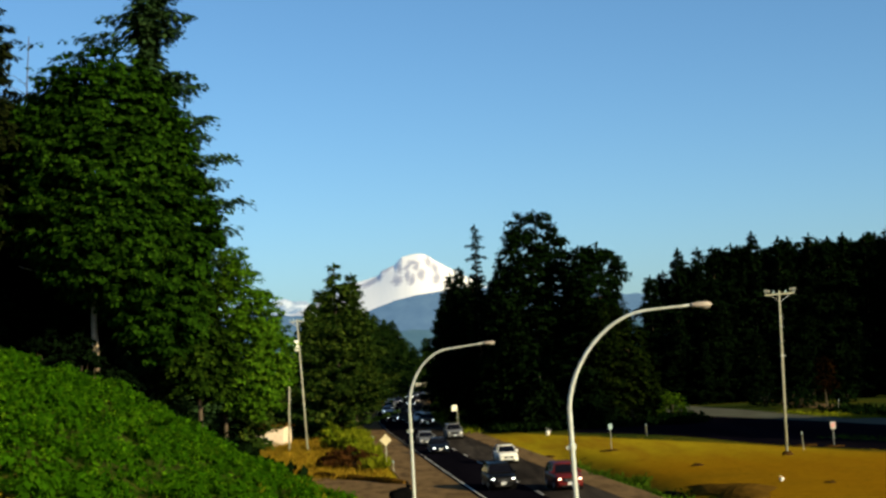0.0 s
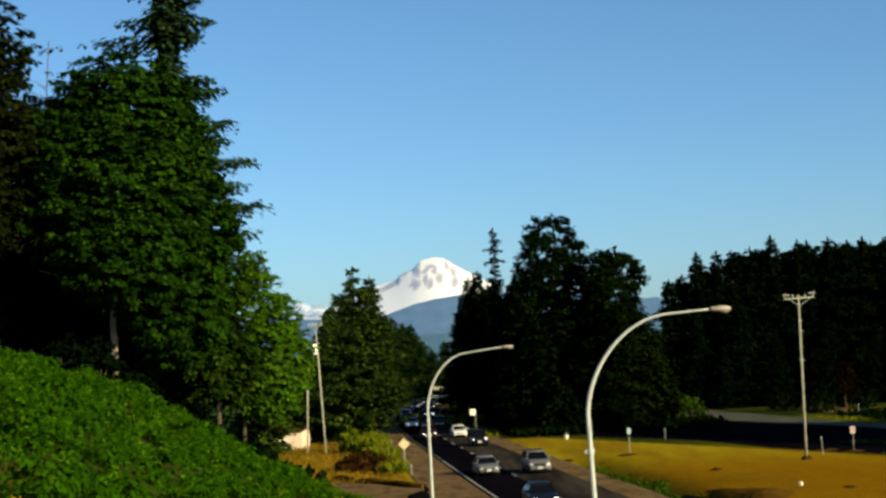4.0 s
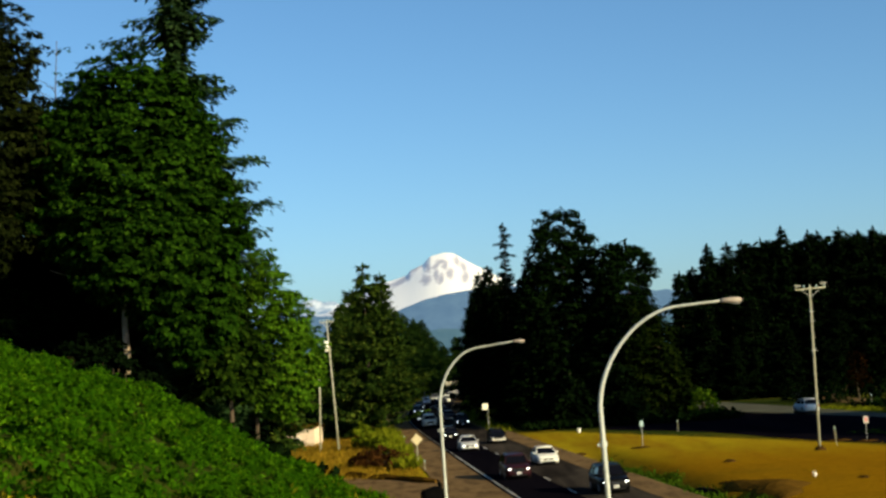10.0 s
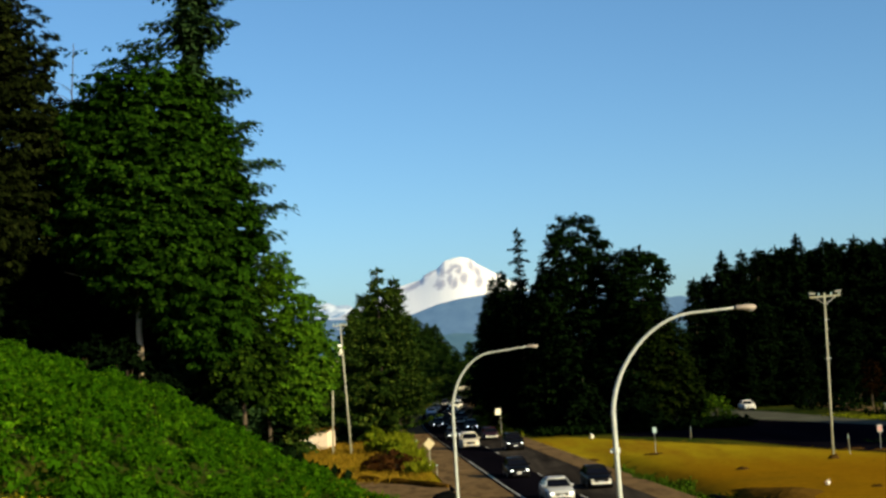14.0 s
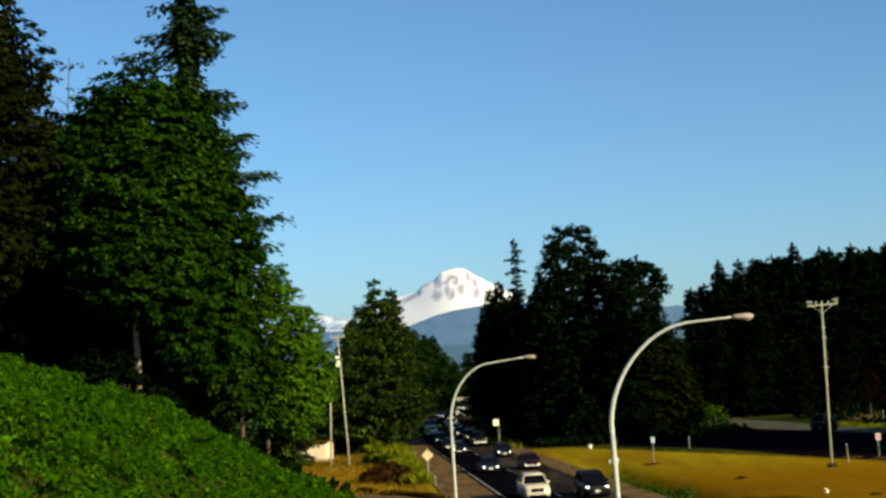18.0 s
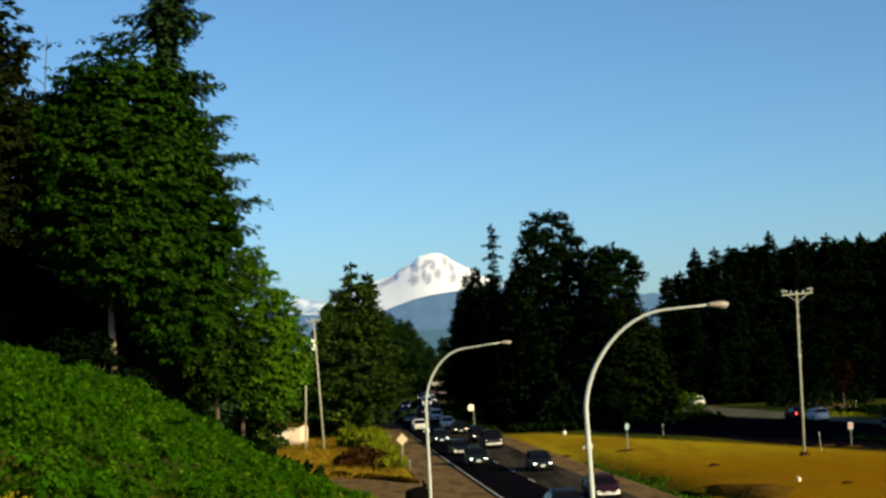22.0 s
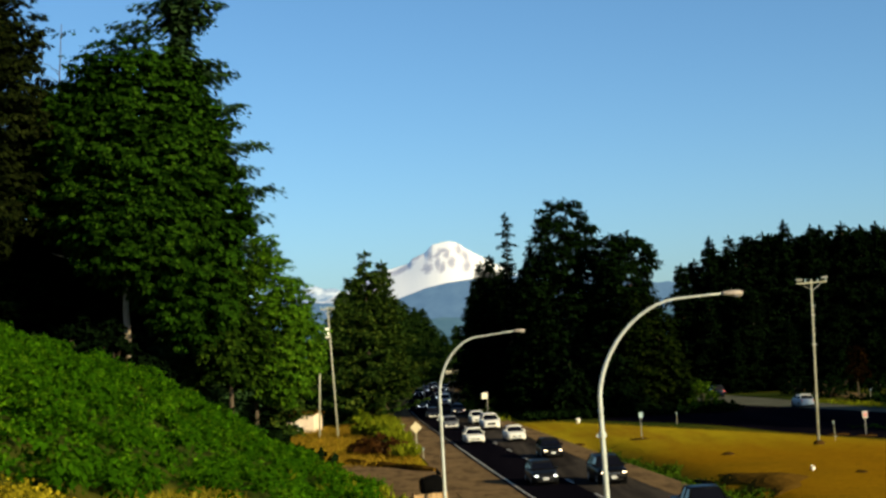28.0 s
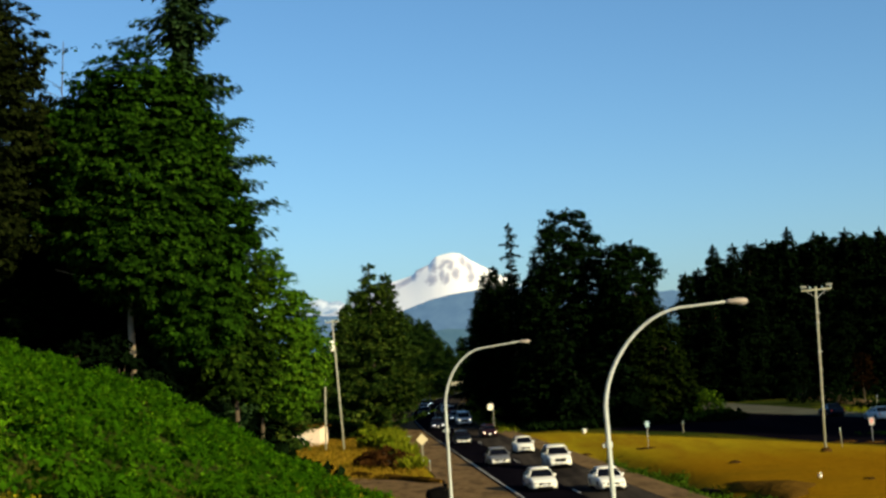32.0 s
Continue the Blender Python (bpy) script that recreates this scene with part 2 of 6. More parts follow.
BOARD = plain("weathered_board", (0.30, 0.20, 0.10), 0.8, 0, 0.25, 2.0)
SIGNYELLOW = plain("sign_yellow", (0.43, 0.38, 0.25), 0.5)
SIGNWHITE = plain("sign_white", (0.62, 0.61, 0.55), 0.5)
SIGNRED = plain("sign_red", (0.50, 0.04, 0.04), 0.5)
SIGNGREY = plain("sign_back_grey", (0.32, 0.44, 0.50), 0.5, 0.3)
SIGNPINK = plain("faded_sign_pink", (0.34, 0.32, 0.33), 0.5)
WHITEPLASTIC = plain("white_plastic", (0.80, 0.79, 0.76), 0.5)
n = Nodes("car_glass", 0.06, 0.0, 0.13)
GLASS = n.base((0.003, 0.003, 0.005)).m
LENS = glow_mat("headlamp_lens_lit", (1.0, 0.97, 0.90), 1.6)
LENSOFF = plain("headlamp_lens", (0.75, 0.76, 0.78), 0.15, 0.3)
LENSDARK = plain("headlamp_lens_unlit", (0.25, 0.26, 0.29), 0.15, 0.2)
LENSWARM = glow_mat("headlamp_lens_warm", (1.0, 0.72, 0.45), 2.2)
TAIL = glow_mat("tail_lamp_lit", (1.0, 0.06, 0.03), 3.0)


def car_paint(name, col, metal=0.2):
    n = Nodes(name, 0.30, metal * 0.3, 0.07 if sum(col) > 0.1 else 0.035)
    dust = n.noise(1.5, 6, 0.7)
    n.base(n.mix(n.ramp(dust, [(0.4, (0, 0, 0)), (0.8, (0.25, 0.25, 0.25))]), col, tuple(c * 0.85 + 0.002 for c in col)))
    n.b.inputs["Coat Weight"].default_value = 0.03
    return n.m


PAINTS = {
    "white": car_paint("white_car_paint", (0.62, 0.62, 0.60), 0.0),
    "silver": car_paint("silver_car_paint", (0.115, 0.12, 0.135), 0.5),
    "pale": car_paint("pale_silver_car_paint", (0.36, 0.37, 0.39), 0.3),
    "grey": car_paint("grey_car_paint", (0.0055, 0.0065, 0.0085), 0.4),
    "black": car_paint("black_car_paint", (0.0025, 0.0025, 0.003), 0.1),
    "blue": car_paint("dark_blue_car_paint", (0.0045, 0.007, 0.016), 0.4),
    "red": car_paint("dark_red_car_paint", (0.075, 0.008, 0.008), 0.2),
    "maroon": car_paint("maroon_car_paint", (0.018, 0.005, 0.008), 0.3),
    "green": car_paint("dark_green_car_paint", (0.0045, 0.0085, 0.008), 0.3),
    "beige": car_paint("beige_car_paint", (0.52, 0.48, 0.40), 0.3),
}

# ---- small mesh tools ----


def mesh_of(name, verts, faces, mat):
    me = bpy.data.meshes.new(name)
    me.from_pydata([tuple(v) for v in verts], [], faces)
    me.materials.append(mat)
    return me


def part(name, bm, material, parent, label="", smooth=False):
    """Links a bmesh as one mesh object under a thing or a part."""
    me = bpy.data.meshes.new(name)
    bm.to_mesh(me)
    bm.free()
    me.materials.append(material)
    if smooth:
        for p in me.polygons:
            p.use_smooth = True
    ob = new(name, me)
    ob.parent = parent
    if label:
        ob["label"] = label
    return ob


def shared(name, me, parent, label="", at=None):
    """Another object on the same mesh."""
    ob = new(name, me)
    ob.parent = parent
    if at is not None:
        ob.matrix_basis = at
    if label:
        ob["label"] = label
    return ob


def thing(name, label, category, group="", at=None, kind=""):
    ob = new(name)
    ob.empty_display_size = 0.2
    if at is not None:
        ob.matrix_basis = at
    return tagged(ob, label, category, group, kind)


def box(bm, c, s, bevel=0.0, m=None):
    r = bmesh.ops.create_cube(bm, size=1.0)
    vs = r["verts"]
    bmesh.ops.scale(bm, vec=s, verts=vs)
    if bevel:
        es = list({e for v in vs for e in v.link_edges})
        g = bmesh.ops.bevel(bm, geom=es, offset=bevel, segments=2, affect='EDGES', profile=0.6)
        vs = g["verts"]
    if m is not None:
        bmesh.ops.transform(bm, matrix=m, verts=vs)
    bmesh.ops.translate(bm, vec=c, verts=vs)
    return vs


def tube(bm, pts, radii, sides=8, cap=True):
    """A round tube along a line of points with its own radius at each."""
    rings = []
    pts = [Vector(p) for p in pts]
    for i, p in enumerate(pts):
        d = (pts[min(i + 1, len(pts) - 1)] - pts[max(i - 1, 0)]).normalized()
        a = d.cross(Vector((0, 1, 0.13))).normalized()
        b = d.cross(a)
        rings.append([bm.verts.new(p + (a * math.cos(k * math.tau / sides) + b * math.sin(k * math.tau / sides)) * radii[i]) for k in range(sides)])
    for r0, r1 in zip(rings, rings[1:]):
        for k in range(sides):
            bm.faces.new((r0[k], r0[(k + 1) % sides], r1[(k + 1) % sides], r1[k]))
    if cap:
        bm.faces.new(rings[0][::-1])
        bm.faces.new(rings[-1])
    return bm


def bmx():
    return bmesh.new()


def smoothstep(a, b, x):
    t = np.clip((x - a) / (b - a), 0, 1)
    return t * t * (3 - 2 * t)


def leaf_mesh(name, P, U, V, L, W, mat, fold=0.18):
    """Many single leaves: a folded four-cornered blade at P along U, as wide as W along V."""
    n = len(P)
    N = np.cross(U, V)
    L, W = np.asarray(L).reshape(-1, 1), np.asarray(W).reshape(-1, 1)
    co = np.empty((n, 4, 3), np.float32)
    co[:, 0] = P
    co[:, 1] = P + U * L * 0.5 + V * W * 0.5 - N * W * fold
    co[:, 2] = P + U * L
    co[:, 3] = P + U * L * 0.45 - V * W * 0.5 - N * W * fold
    me = bpy.data.meshes.new(name)
    me.vertices.add(n * 4)
    me.vertices.foreach_set("co", co.ravel())
    me.loops.add(n * 4)
    me.loops.foreach_set("vertex_index", np.arange(n * 4, dtype=np.int32))
    me.polygons.add(n)
    me.polygons.foreach_set("loop_start", np.arange(0, n * 4, 4, dtype=np.int32))
    me.update(calc_edges=True)
    me.materials.append(mat)
    return me


def unit(a):
    return a / np.maximum(np.linalg.norm(a, axis=-1, keepdims=True), 1e-9)


# ---- lie of the land ----
LINE_Y = (-400, 0, 40, 76, 100, 126, 150, 180, 205, 230, 260, 300, 360, 450, 600, 800)
LINE_X = (50, 11.5, 7.6, 4.1, 1.9, -0.35, -2.4, -4.9, -6.6, -7.9, -8.5, -7.6, -3.0, 9.0, 38, 85)


def spline(ys, xs):
    """Smooth curve x(y) through a few stations."""
    ys, xs = np.array(ys, float), np.array(xs, float)
    s = np.gradient(xs, ys)

    def f(y):
        y = np.asarray(y, float)
        i = np.clip(np.searchsorted(ys, y) - 1, 0, len(ys) - 2)
        h = ys[i + 1] - ys[i]
        t = (y - ys[i]) / h
        return (xs[i] * (1 + 2 * t) * (1 - t) ** 2 + s[i] * h * t * (1 - t) ** 2
                + xs[i + 1] * t * t * (3 - 2 * t) + s[i + 1] * h * t * t * (t - 1))
    return f


line = spline(LINE_Y, LINE_X)                       # the white edge line of the main road
far_road = spline((-300, 60, 130, 165, 195, 225, 260, 330, 450, 700), (75, 50, 41.0, 37.3, 34.8, 33.6, 33.8, 39, 58, 110))


def bank(x, y):
    """Steep verge bank on the left, running with the road and turning away behind."""
    foot = np.where(y < 74, -0.6 - (y - 70) * 0.1, -1.0 - (y - 74) * 0.36)
    s = foot - x
    z = np.where(s < 0, 0.0, np.where(s < 14, s * 0.5 - 0.55 * np.sin(np.clip(s / 14, 0, 1) * math.pi), 7.0 + (s - 14) * 0.34))
    z = np.maximum(z, 0.0)
    z = np.minimum(z, 11.5) * (1 - smoothstep(112, 150, y))
    return z


def ground_z(x, y):
    x, y = np.asarray(x, float), np.asarray(y, float)
    z = bank(x, y)
    mound = 6.45 * (1 - smoothstep(5, 17, y)) * (1 - smoothstep(2.5, 7.5, x)) * smoothstep(-60, -25, y)
    z = np.maximum(z, mound)
    right = x - line(y)
    ditch = -0.55 * np.exp(-((right - 10.6) / 1.2) ** 2) * smoothstep(60, 75, y) * (1 - smoothstep(118, 135, y))
    hump = 0.25 * smoothstep(10, 16, right) * (1 - smoothstep(22, 34, right)) * smoothstep(60, 90, y) * (1 - smoothstep(140, 175, y)) * (1 - smoothstep(-2.5, 0.5, (x - 11.7) * 0.915 + (y - 155.0) * 0.405))
    return z + ditch + hump - 0.03


def axis(parts):
    out = []
    for a, b, st in parts:
        out += list(np.arange(a, b, st))
    return np.array(out + [parts[-1][1]])


gx = axis(((-4200, -400, 400), (-400, -60, 20), (-60, 60, 1.0), (60, 400, 20), (400, 4200, 400)))
gy = axis(((-600, -60, 30), (-60, 20, 2.0), (20, 175, 1.25), (175, 400, 9), (400, 4800, 400)))
X, Y = np.meshgrid(gx, gy)
Z = ground_z(X, Y)
nx, ny = len(gx), len(gy)
idx = np.arange(nx * ny).reshape(ny, nx)
quads = np.stack([idx[:-1, :-1], idx[:-1, 1:], idx[1:, 1:], idx[1:, :-1]], -1).reshape(-1, 4)
me = bpy.data.meshes.new("ground")
me.from_pydata(np.stack([X, Y, Z], -1).reshape(-1, 3).tolist(), [], quads.tolist())
me.materials.append(GRASS)
R = X - line(Y)
# greener: the damp ditch; dark green paints in shade beyond the field, under the bracken and on the woods' floor; straw
# elsewhere
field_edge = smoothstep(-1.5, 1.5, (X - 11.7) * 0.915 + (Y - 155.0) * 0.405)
green_shade_zone = np.maximum.reduce([
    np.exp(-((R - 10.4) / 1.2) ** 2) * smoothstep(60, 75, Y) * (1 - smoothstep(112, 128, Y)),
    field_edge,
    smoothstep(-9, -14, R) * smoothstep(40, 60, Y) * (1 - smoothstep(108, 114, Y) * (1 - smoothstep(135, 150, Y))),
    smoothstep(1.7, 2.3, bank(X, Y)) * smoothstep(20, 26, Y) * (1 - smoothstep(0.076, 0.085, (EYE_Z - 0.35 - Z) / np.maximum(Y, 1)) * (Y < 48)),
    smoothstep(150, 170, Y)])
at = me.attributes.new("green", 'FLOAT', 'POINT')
at.data.foreach_set("value", green_shade_zone.ravel().astype(np.float32))
worn = (1 - smoothstep(96, 126, Y)) * 0.9 * smoothstep(8, 12, R)
at2 = me.attributes.new("worn", 'FLOAT', 'POINT')
at2.data.foreach_set("value", worn.ravel().astype(np.float32))
for p in me.polygons:
    p.use_smooth = True
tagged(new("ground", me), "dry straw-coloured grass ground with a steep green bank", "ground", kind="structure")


def strip(name, curve, o0, o1, y0, y1, z, mat, label, step=4.0, cross=1, parent=None):
    """A band of paving between two offsets from a curve."""
    ys = np.arange(y0, y1 + step, step)
    vs, fs = [], []
    for y in ys:
        x = float(curve(y))
        for k in range(cross + 1):
            o = o0 + (o1 - o0) * k / cross
            vs.append((x + o, y, z))
        vs += [(x + o0, y, z - 0.3), (x + o1, y, z - 0.3)]
    w = cross + 3
    for i in range(len(ys) - 1):
        for k in range(cross):
            a = i * w + k
            fs.append((a, a + 1, a + w + 1, a + w))
        a = i * w
        fs.append((a + cross + 1, a, a + w, a + w + cross + 1))
        fs.append((a + cross, a + cross + 2, a + w + cross + 2, a + w + cross))
    ob = new(name, mesh_of(name, vs, fs, mat))
    if parent:
        ob.parent = parent
        return ob
    return tagged(ob, label, "road", kind="structure")


strip("road_lane_1", line, -0.25, 3.45, -380, 790, 0.030, NEWROAD_SHADE, "dark newly paved asphalt road lane")
strip("road_lane_2", line, 3.45, 7.15, -380, 790, 0.026, OLDROAD, "grey worn asphalt road lane")
strip("shoulder_1", line, -3.6, -0.25, -380, 300, 0.022, GRAVEL, "brown grey paved shoulder beside the road")
strip("shoulder_2", line, 7.15, 9.2, -380, 320, 0.018, GRAVEL, "brown grey gravel shoulder beside the road")
tagged(strip("edge_line", line, 0.0, 0.10, -100, 128, 0.036, PAINT, ""), "white edge line painted on the asphalt", "road marking", kind="structure")
tagged(strip("worn_edge_line", line, 0.01, 0.09, 128, 420, 0.036, PAINTWORN, ""), "edge line worn to grey on the asphalt", "road marking", kind="structure")
dashes = thing("lane_line", "broken white lane line painted on asphalt", "road marking", kind="structure")
for k in range(30):
    y = 30.0 + 9.6 * k
    strip("dash", line, 3.42, 3.53, y, y + 3.0, 0.036, PAINT, "", 1.5, parent=dashes)


def band(name, left, right, y0, y1, z, mat, label, step=4.0):
    """Paving between two curves of its own."""
    ys = np.arange(y0, y1 + step, step)
    vs, fs = [], []
    for k, y in enumerate(ys):
        xl, xr = float(left(y)), float(right(y))
        vs += [(xl, y, z - 0.3), (xl, y, z), (xr, y, z), (xr, y, z - 0.3)]
        if k:
            a = 4 * k
            fs += [(a - 4 + q, a - 3 + q, a + 1 + q, a + q) for q in range(3)]
    return tagged(new(name, mesh_of(name, vs, fs, mat)), label, "road", kind="structure")


# where the painted shade ends and the lit part of the further road begins
shade_edge = spline((-280, 60, 100, 130, 144, 150, 160, 168, 176, 187, 200, 240, 330), (82, 62.5, 53.5, 45.6, 42.0, 40.7, 37.9, 35.6, 33.2, 30.0, 26.5, 22, 20))
road_edge = spline((-280, 60, 100, 130, 144, 155, 160, 175, 189, 201, 212, 240, 330, 690), (92, 68, 58, 51.5, 48.2, 45.2, 43.8, 41.2, 39.6, 38.0, 36.6, 37.0, 43, 112))
band("far_road", shade_edge, road_edge, -280, 330, 0.02, FARROAD, "grey asphalt road beyond the field")
shade_side = spline((96, 104, 110, 118, 124, 133, 141, 147, 152, 156, 160, 164, 170, 200, 245), (41, 36.2, 33.0, 28.8, 27.0, 25.2, 23.0, 20.4, 17.2, 15.0, 15.5, 20.0, 25.0, 24.0, 16.0))
# cast shade between field and further road, laid down as a near-black sheet
band("far_shade_sheet", shade_side, shade_edge, 104, 240, 0.014, NEWROAD_SHADE, "dark sheet standing in for the shade beside the further road")
strip("side_road", spline((140, 165, 180, 200, 240), (62, 52.5, 50.0, 49.5, 55)), -2.2, 2.2, 142, 236, 0.016, GRAVEL, "pale gravel side road meeting the further road")
# bare earth lip on the field side of the ditch
vs, fs = [], []
for i in range(13):
    for j in range(7):
        u, v = i / 12, j / 6
        y = 77 + 12 * u
        x = float(line(y)) + 11.9 + 3.4 * v * math.sin(math.pi * min(max(u, 0.03), 0.97)) + 0.4 * math.sin(y * 1.3)
        vs.append((x, y, float(ground_z(x, y)) + 0.03 + 0.30 * math.sin(math.pi * v) * math.sin(math.pi * u)))
        if i < 12 and j < 6:
            a = i * 7 + j
            fs.append((a, a + 1, a + 8, a + 7))
tagged(new("earth_lip", mesh_of("earth_lip", vs, fs, EARTH)), "bare brown earth along the ditch", "earth bank", kind="structure")

# gravel driveway turning off on the left, with a low earth edge
vs, fs = [], []
for i in range(15):
    for j in range(9):
        u, v = i / 14, j / 8
        x = float(line(82 + 22 * v)) - 3.4 - u * (9.5 + 3.5 * math.sin(v * 3.0))
        y = 78 + 28 * v + u * (2.0 + 5 * v)
        vs.append((x, y, float(ground_z(x, y)) + 0.05))
        if i < 14 and j < 8:
            a = i * 9 + j
            fs.append((a, a + 1, a + 10, a + 9))
tagged(new("driveway", mesh_of("driveway", vs, fs, GRAVEL)), "brown gravel driveway joining the road shoulder", "driveway", kind="structure")

# ---- mountain and hills far away, as a backdrop that does not shift ----


def ridge(name, ys, depth, profile, mat, seed, label, rough=1.0, x0=-900, x1=1300, step=6.0, rows=34, foot=-20, gully=34):
    """A range of heights: a crest line, falling towards the viewer with gullies."""
    xs = np.arange(x0, x1 + step, step)
    crest = np.interp(xs, [p[0] for p in profile], [p[1] for p in profile])
    wide = np.convolve(np.pad(crest, 30, mode='edge'), np.hanning(61) / np.hanning(61).sum(), 'valid')
    vs, fs = [], []
    for j in range(rows + 1):
        v = j / rows
        soft_v = smoothstep(0.0, 0.12, v)
        for i, x in enumerate(xs):
            rid = abs(noise.noise(Vector((x * 0.011, v * 1.6, seed)))) + 0.5 * abs(noise.noise(Vector((x * 0.028, v * 3.2, seed + 5)))) + 0.25 * abs(noise.noise(Vector((x * 0.07, v * 8, seed + 9))))
            fine = noise.noise(Vector((x * 0.035, seed, 2.0))) * 3.0 * rough + noise.noise(Vector((x * 0.12, seed, 7.0))) * 1.4 * rough
            h = foot + (crest[i] * (1 - soft_v) + wide[i] * soft_v - foot) * (1 - v) ** 1.15 + fine * (1 - v) ** 6
            y = ys - depth * v + rid * gully * rough * v ** 0.5
            vs.append((x, y, h - rid * 4 * rough * v ** 0.6))
    w = len(xs)
    for j in range(rows):
        for i in range(w - 1):
            a = j * w + i
            fs.append((a, a + w, a + w + 1, a + 1))
    ob = new(name, mesh_of(name, vs, fs, mat))
    for p in ob.data.polygons:
        p.use_smooth = True
    return tagged(ob, label, "mountain", kind="structure")


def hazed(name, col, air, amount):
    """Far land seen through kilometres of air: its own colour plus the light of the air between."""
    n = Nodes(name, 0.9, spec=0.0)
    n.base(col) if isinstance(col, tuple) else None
    # haze painted in as an even glow of the surface, in the air's colour
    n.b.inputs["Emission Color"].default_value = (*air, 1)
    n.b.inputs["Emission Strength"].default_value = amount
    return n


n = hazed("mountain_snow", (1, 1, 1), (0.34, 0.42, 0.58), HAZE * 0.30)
# bare rock shows through the snow in ribs and blots below the summit
geo = n.t.nodes.new("ShaderNodeTexCoord")


def calc(op, a, b):
    c = n.t.nodes.new("ShaderNodeMath")
    c.operation = op
    for i, v in enumerate((a, b)):
        if isinstance(v, (int, float)):
            c.inputs[i].default_value = v
        else:
            n.link(v, c.inputs[i])
    return c.outputs[0]


wander = n.add("ShaderNodeTexNoise", Scale=0.045, Detail=4.0, Roughness=0.6)
n.link(geo.outputs["Object"], wander.inputs["Vector"])
shift = n.t.nodes.new("ShaderNodeVectorMath")
shift.operation = 'MULTIPLY_ADD'
n.link(wander.outputs["Color"], shift.inputs[0])
shift.inputs[1].default_value = (26, 0, 26)
n.link(geo.outputs["Object"], shift.inputs[2])
# each rib: middle across and up, half width, half height, lean in degrees
RIBS = ((-38, 294, 14, 6, 38), (-23, 305, 14, 5, 0), (-15, 290, 6, 13, -8), (-41, 263, 6, 20, 0), (-27, 249, 7, 13, -15), (0, 263, 8, 15, 0),
        (22, 306, 5, 17, 10), (41, 283, 8, 17, 20), (44, 252, 8, 17, -8), (-72, 249, 12, 14, -20), (-64, 286, 7, 12, -10), (-108, 290, 24, 6, 22), (-150, 254, 30, 8, 25))
ribs = None
for rx_, rz_, half_w, half_h, lean in RIBS:
    mp = n.t.nodes.new("ShaderNodeMapping")
    mp.vector_type = 'TEXTURE'
    mp.inputs["Location"].default_value = (rx_ + 13, 0, rz_ + 13)
    mp.inputs["Rotation"].default_value = (0, -radians(lean), 0)
    mp.inputs["Scale"].default_value = (half_w * 1.75, 1e6, half_h * 1.6)
    n.link(shift.outputs[0], mp.inputs["Vector"])
    far = n.t.nodes.new("ShaderNodeVectorMath")
    far.operation = 'LENGTH'
    n.link(mp.outputs[0], far.inputs[0])
    near = calc('SUBTRACT', 1.0, far.outputs["Value"])
    ribs = near if ribs is None else calc('MAXIMUM', ribs, near)
grain = n.add("ShaderNodeTexNoise", Scale=0.09, Detail=5.0, Roughness=0.65)
n.link(geo.outputs["Object"], grain.inputs["Vector"])
mask = calc('ADD', ribs, calc('MULTIPLY', calc('SUBTRACT', grain.outputs["Fac"], 0.5), 0.9))
n.base(n.ramp(mask, [(0.0, (0.54, 0.53, 0.52)), (0.12, (0.47, 0.46, 0.47)), (0.30, (0.34, 0.32, 0.34)), (0.70, (0.22, 0.21, 0.24))]))
SNOW = n.m
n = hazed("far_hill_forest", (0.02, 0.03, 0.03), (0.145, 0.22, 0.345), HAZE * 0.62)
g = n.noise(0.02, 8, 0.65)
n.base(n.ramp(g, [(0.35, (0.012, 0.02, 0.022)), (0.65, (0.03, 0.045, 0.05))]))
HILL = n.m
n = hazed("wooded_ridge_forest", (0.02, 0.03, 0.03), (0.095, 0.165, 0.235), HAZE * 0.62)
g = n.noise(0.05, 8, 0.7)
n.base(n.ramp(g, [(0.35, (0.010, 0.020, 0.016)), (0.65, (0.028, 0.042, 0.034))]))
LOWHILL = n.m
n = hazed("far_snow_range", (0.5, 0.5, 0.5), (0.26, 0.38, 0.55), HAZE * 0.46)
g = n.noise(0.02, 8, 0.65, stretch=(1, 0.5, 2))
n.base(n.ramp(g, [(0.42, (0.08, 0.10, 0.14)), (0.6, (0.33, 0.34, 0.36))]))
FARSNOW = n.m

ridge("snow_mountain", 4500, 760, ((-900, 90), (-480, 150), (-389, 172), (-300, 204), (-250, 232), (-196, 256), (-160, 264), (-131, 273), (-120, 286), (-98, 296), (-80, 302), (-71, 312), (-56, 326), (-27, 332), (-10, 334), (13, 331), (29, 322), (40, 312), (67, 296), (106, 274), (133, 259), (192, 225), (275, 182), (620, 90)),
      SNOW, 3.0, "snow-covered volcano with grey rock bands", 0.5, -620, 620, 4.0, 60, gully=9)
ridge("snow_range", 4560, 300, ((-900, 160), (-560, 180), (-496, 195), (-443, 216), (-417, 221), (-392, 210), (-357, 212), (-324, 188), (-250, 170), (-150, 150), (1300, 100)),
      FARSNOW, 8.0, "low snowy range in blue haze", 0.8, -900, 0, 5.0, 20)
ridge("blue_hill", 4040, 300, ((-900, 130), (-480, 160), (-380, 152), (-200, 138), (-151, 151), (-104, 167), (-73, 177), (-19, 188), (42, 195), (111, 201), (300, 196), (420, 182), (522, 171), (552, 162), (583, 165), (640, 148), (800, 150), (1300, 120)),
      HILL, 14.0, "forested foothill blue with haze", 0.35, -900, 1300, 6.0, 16)

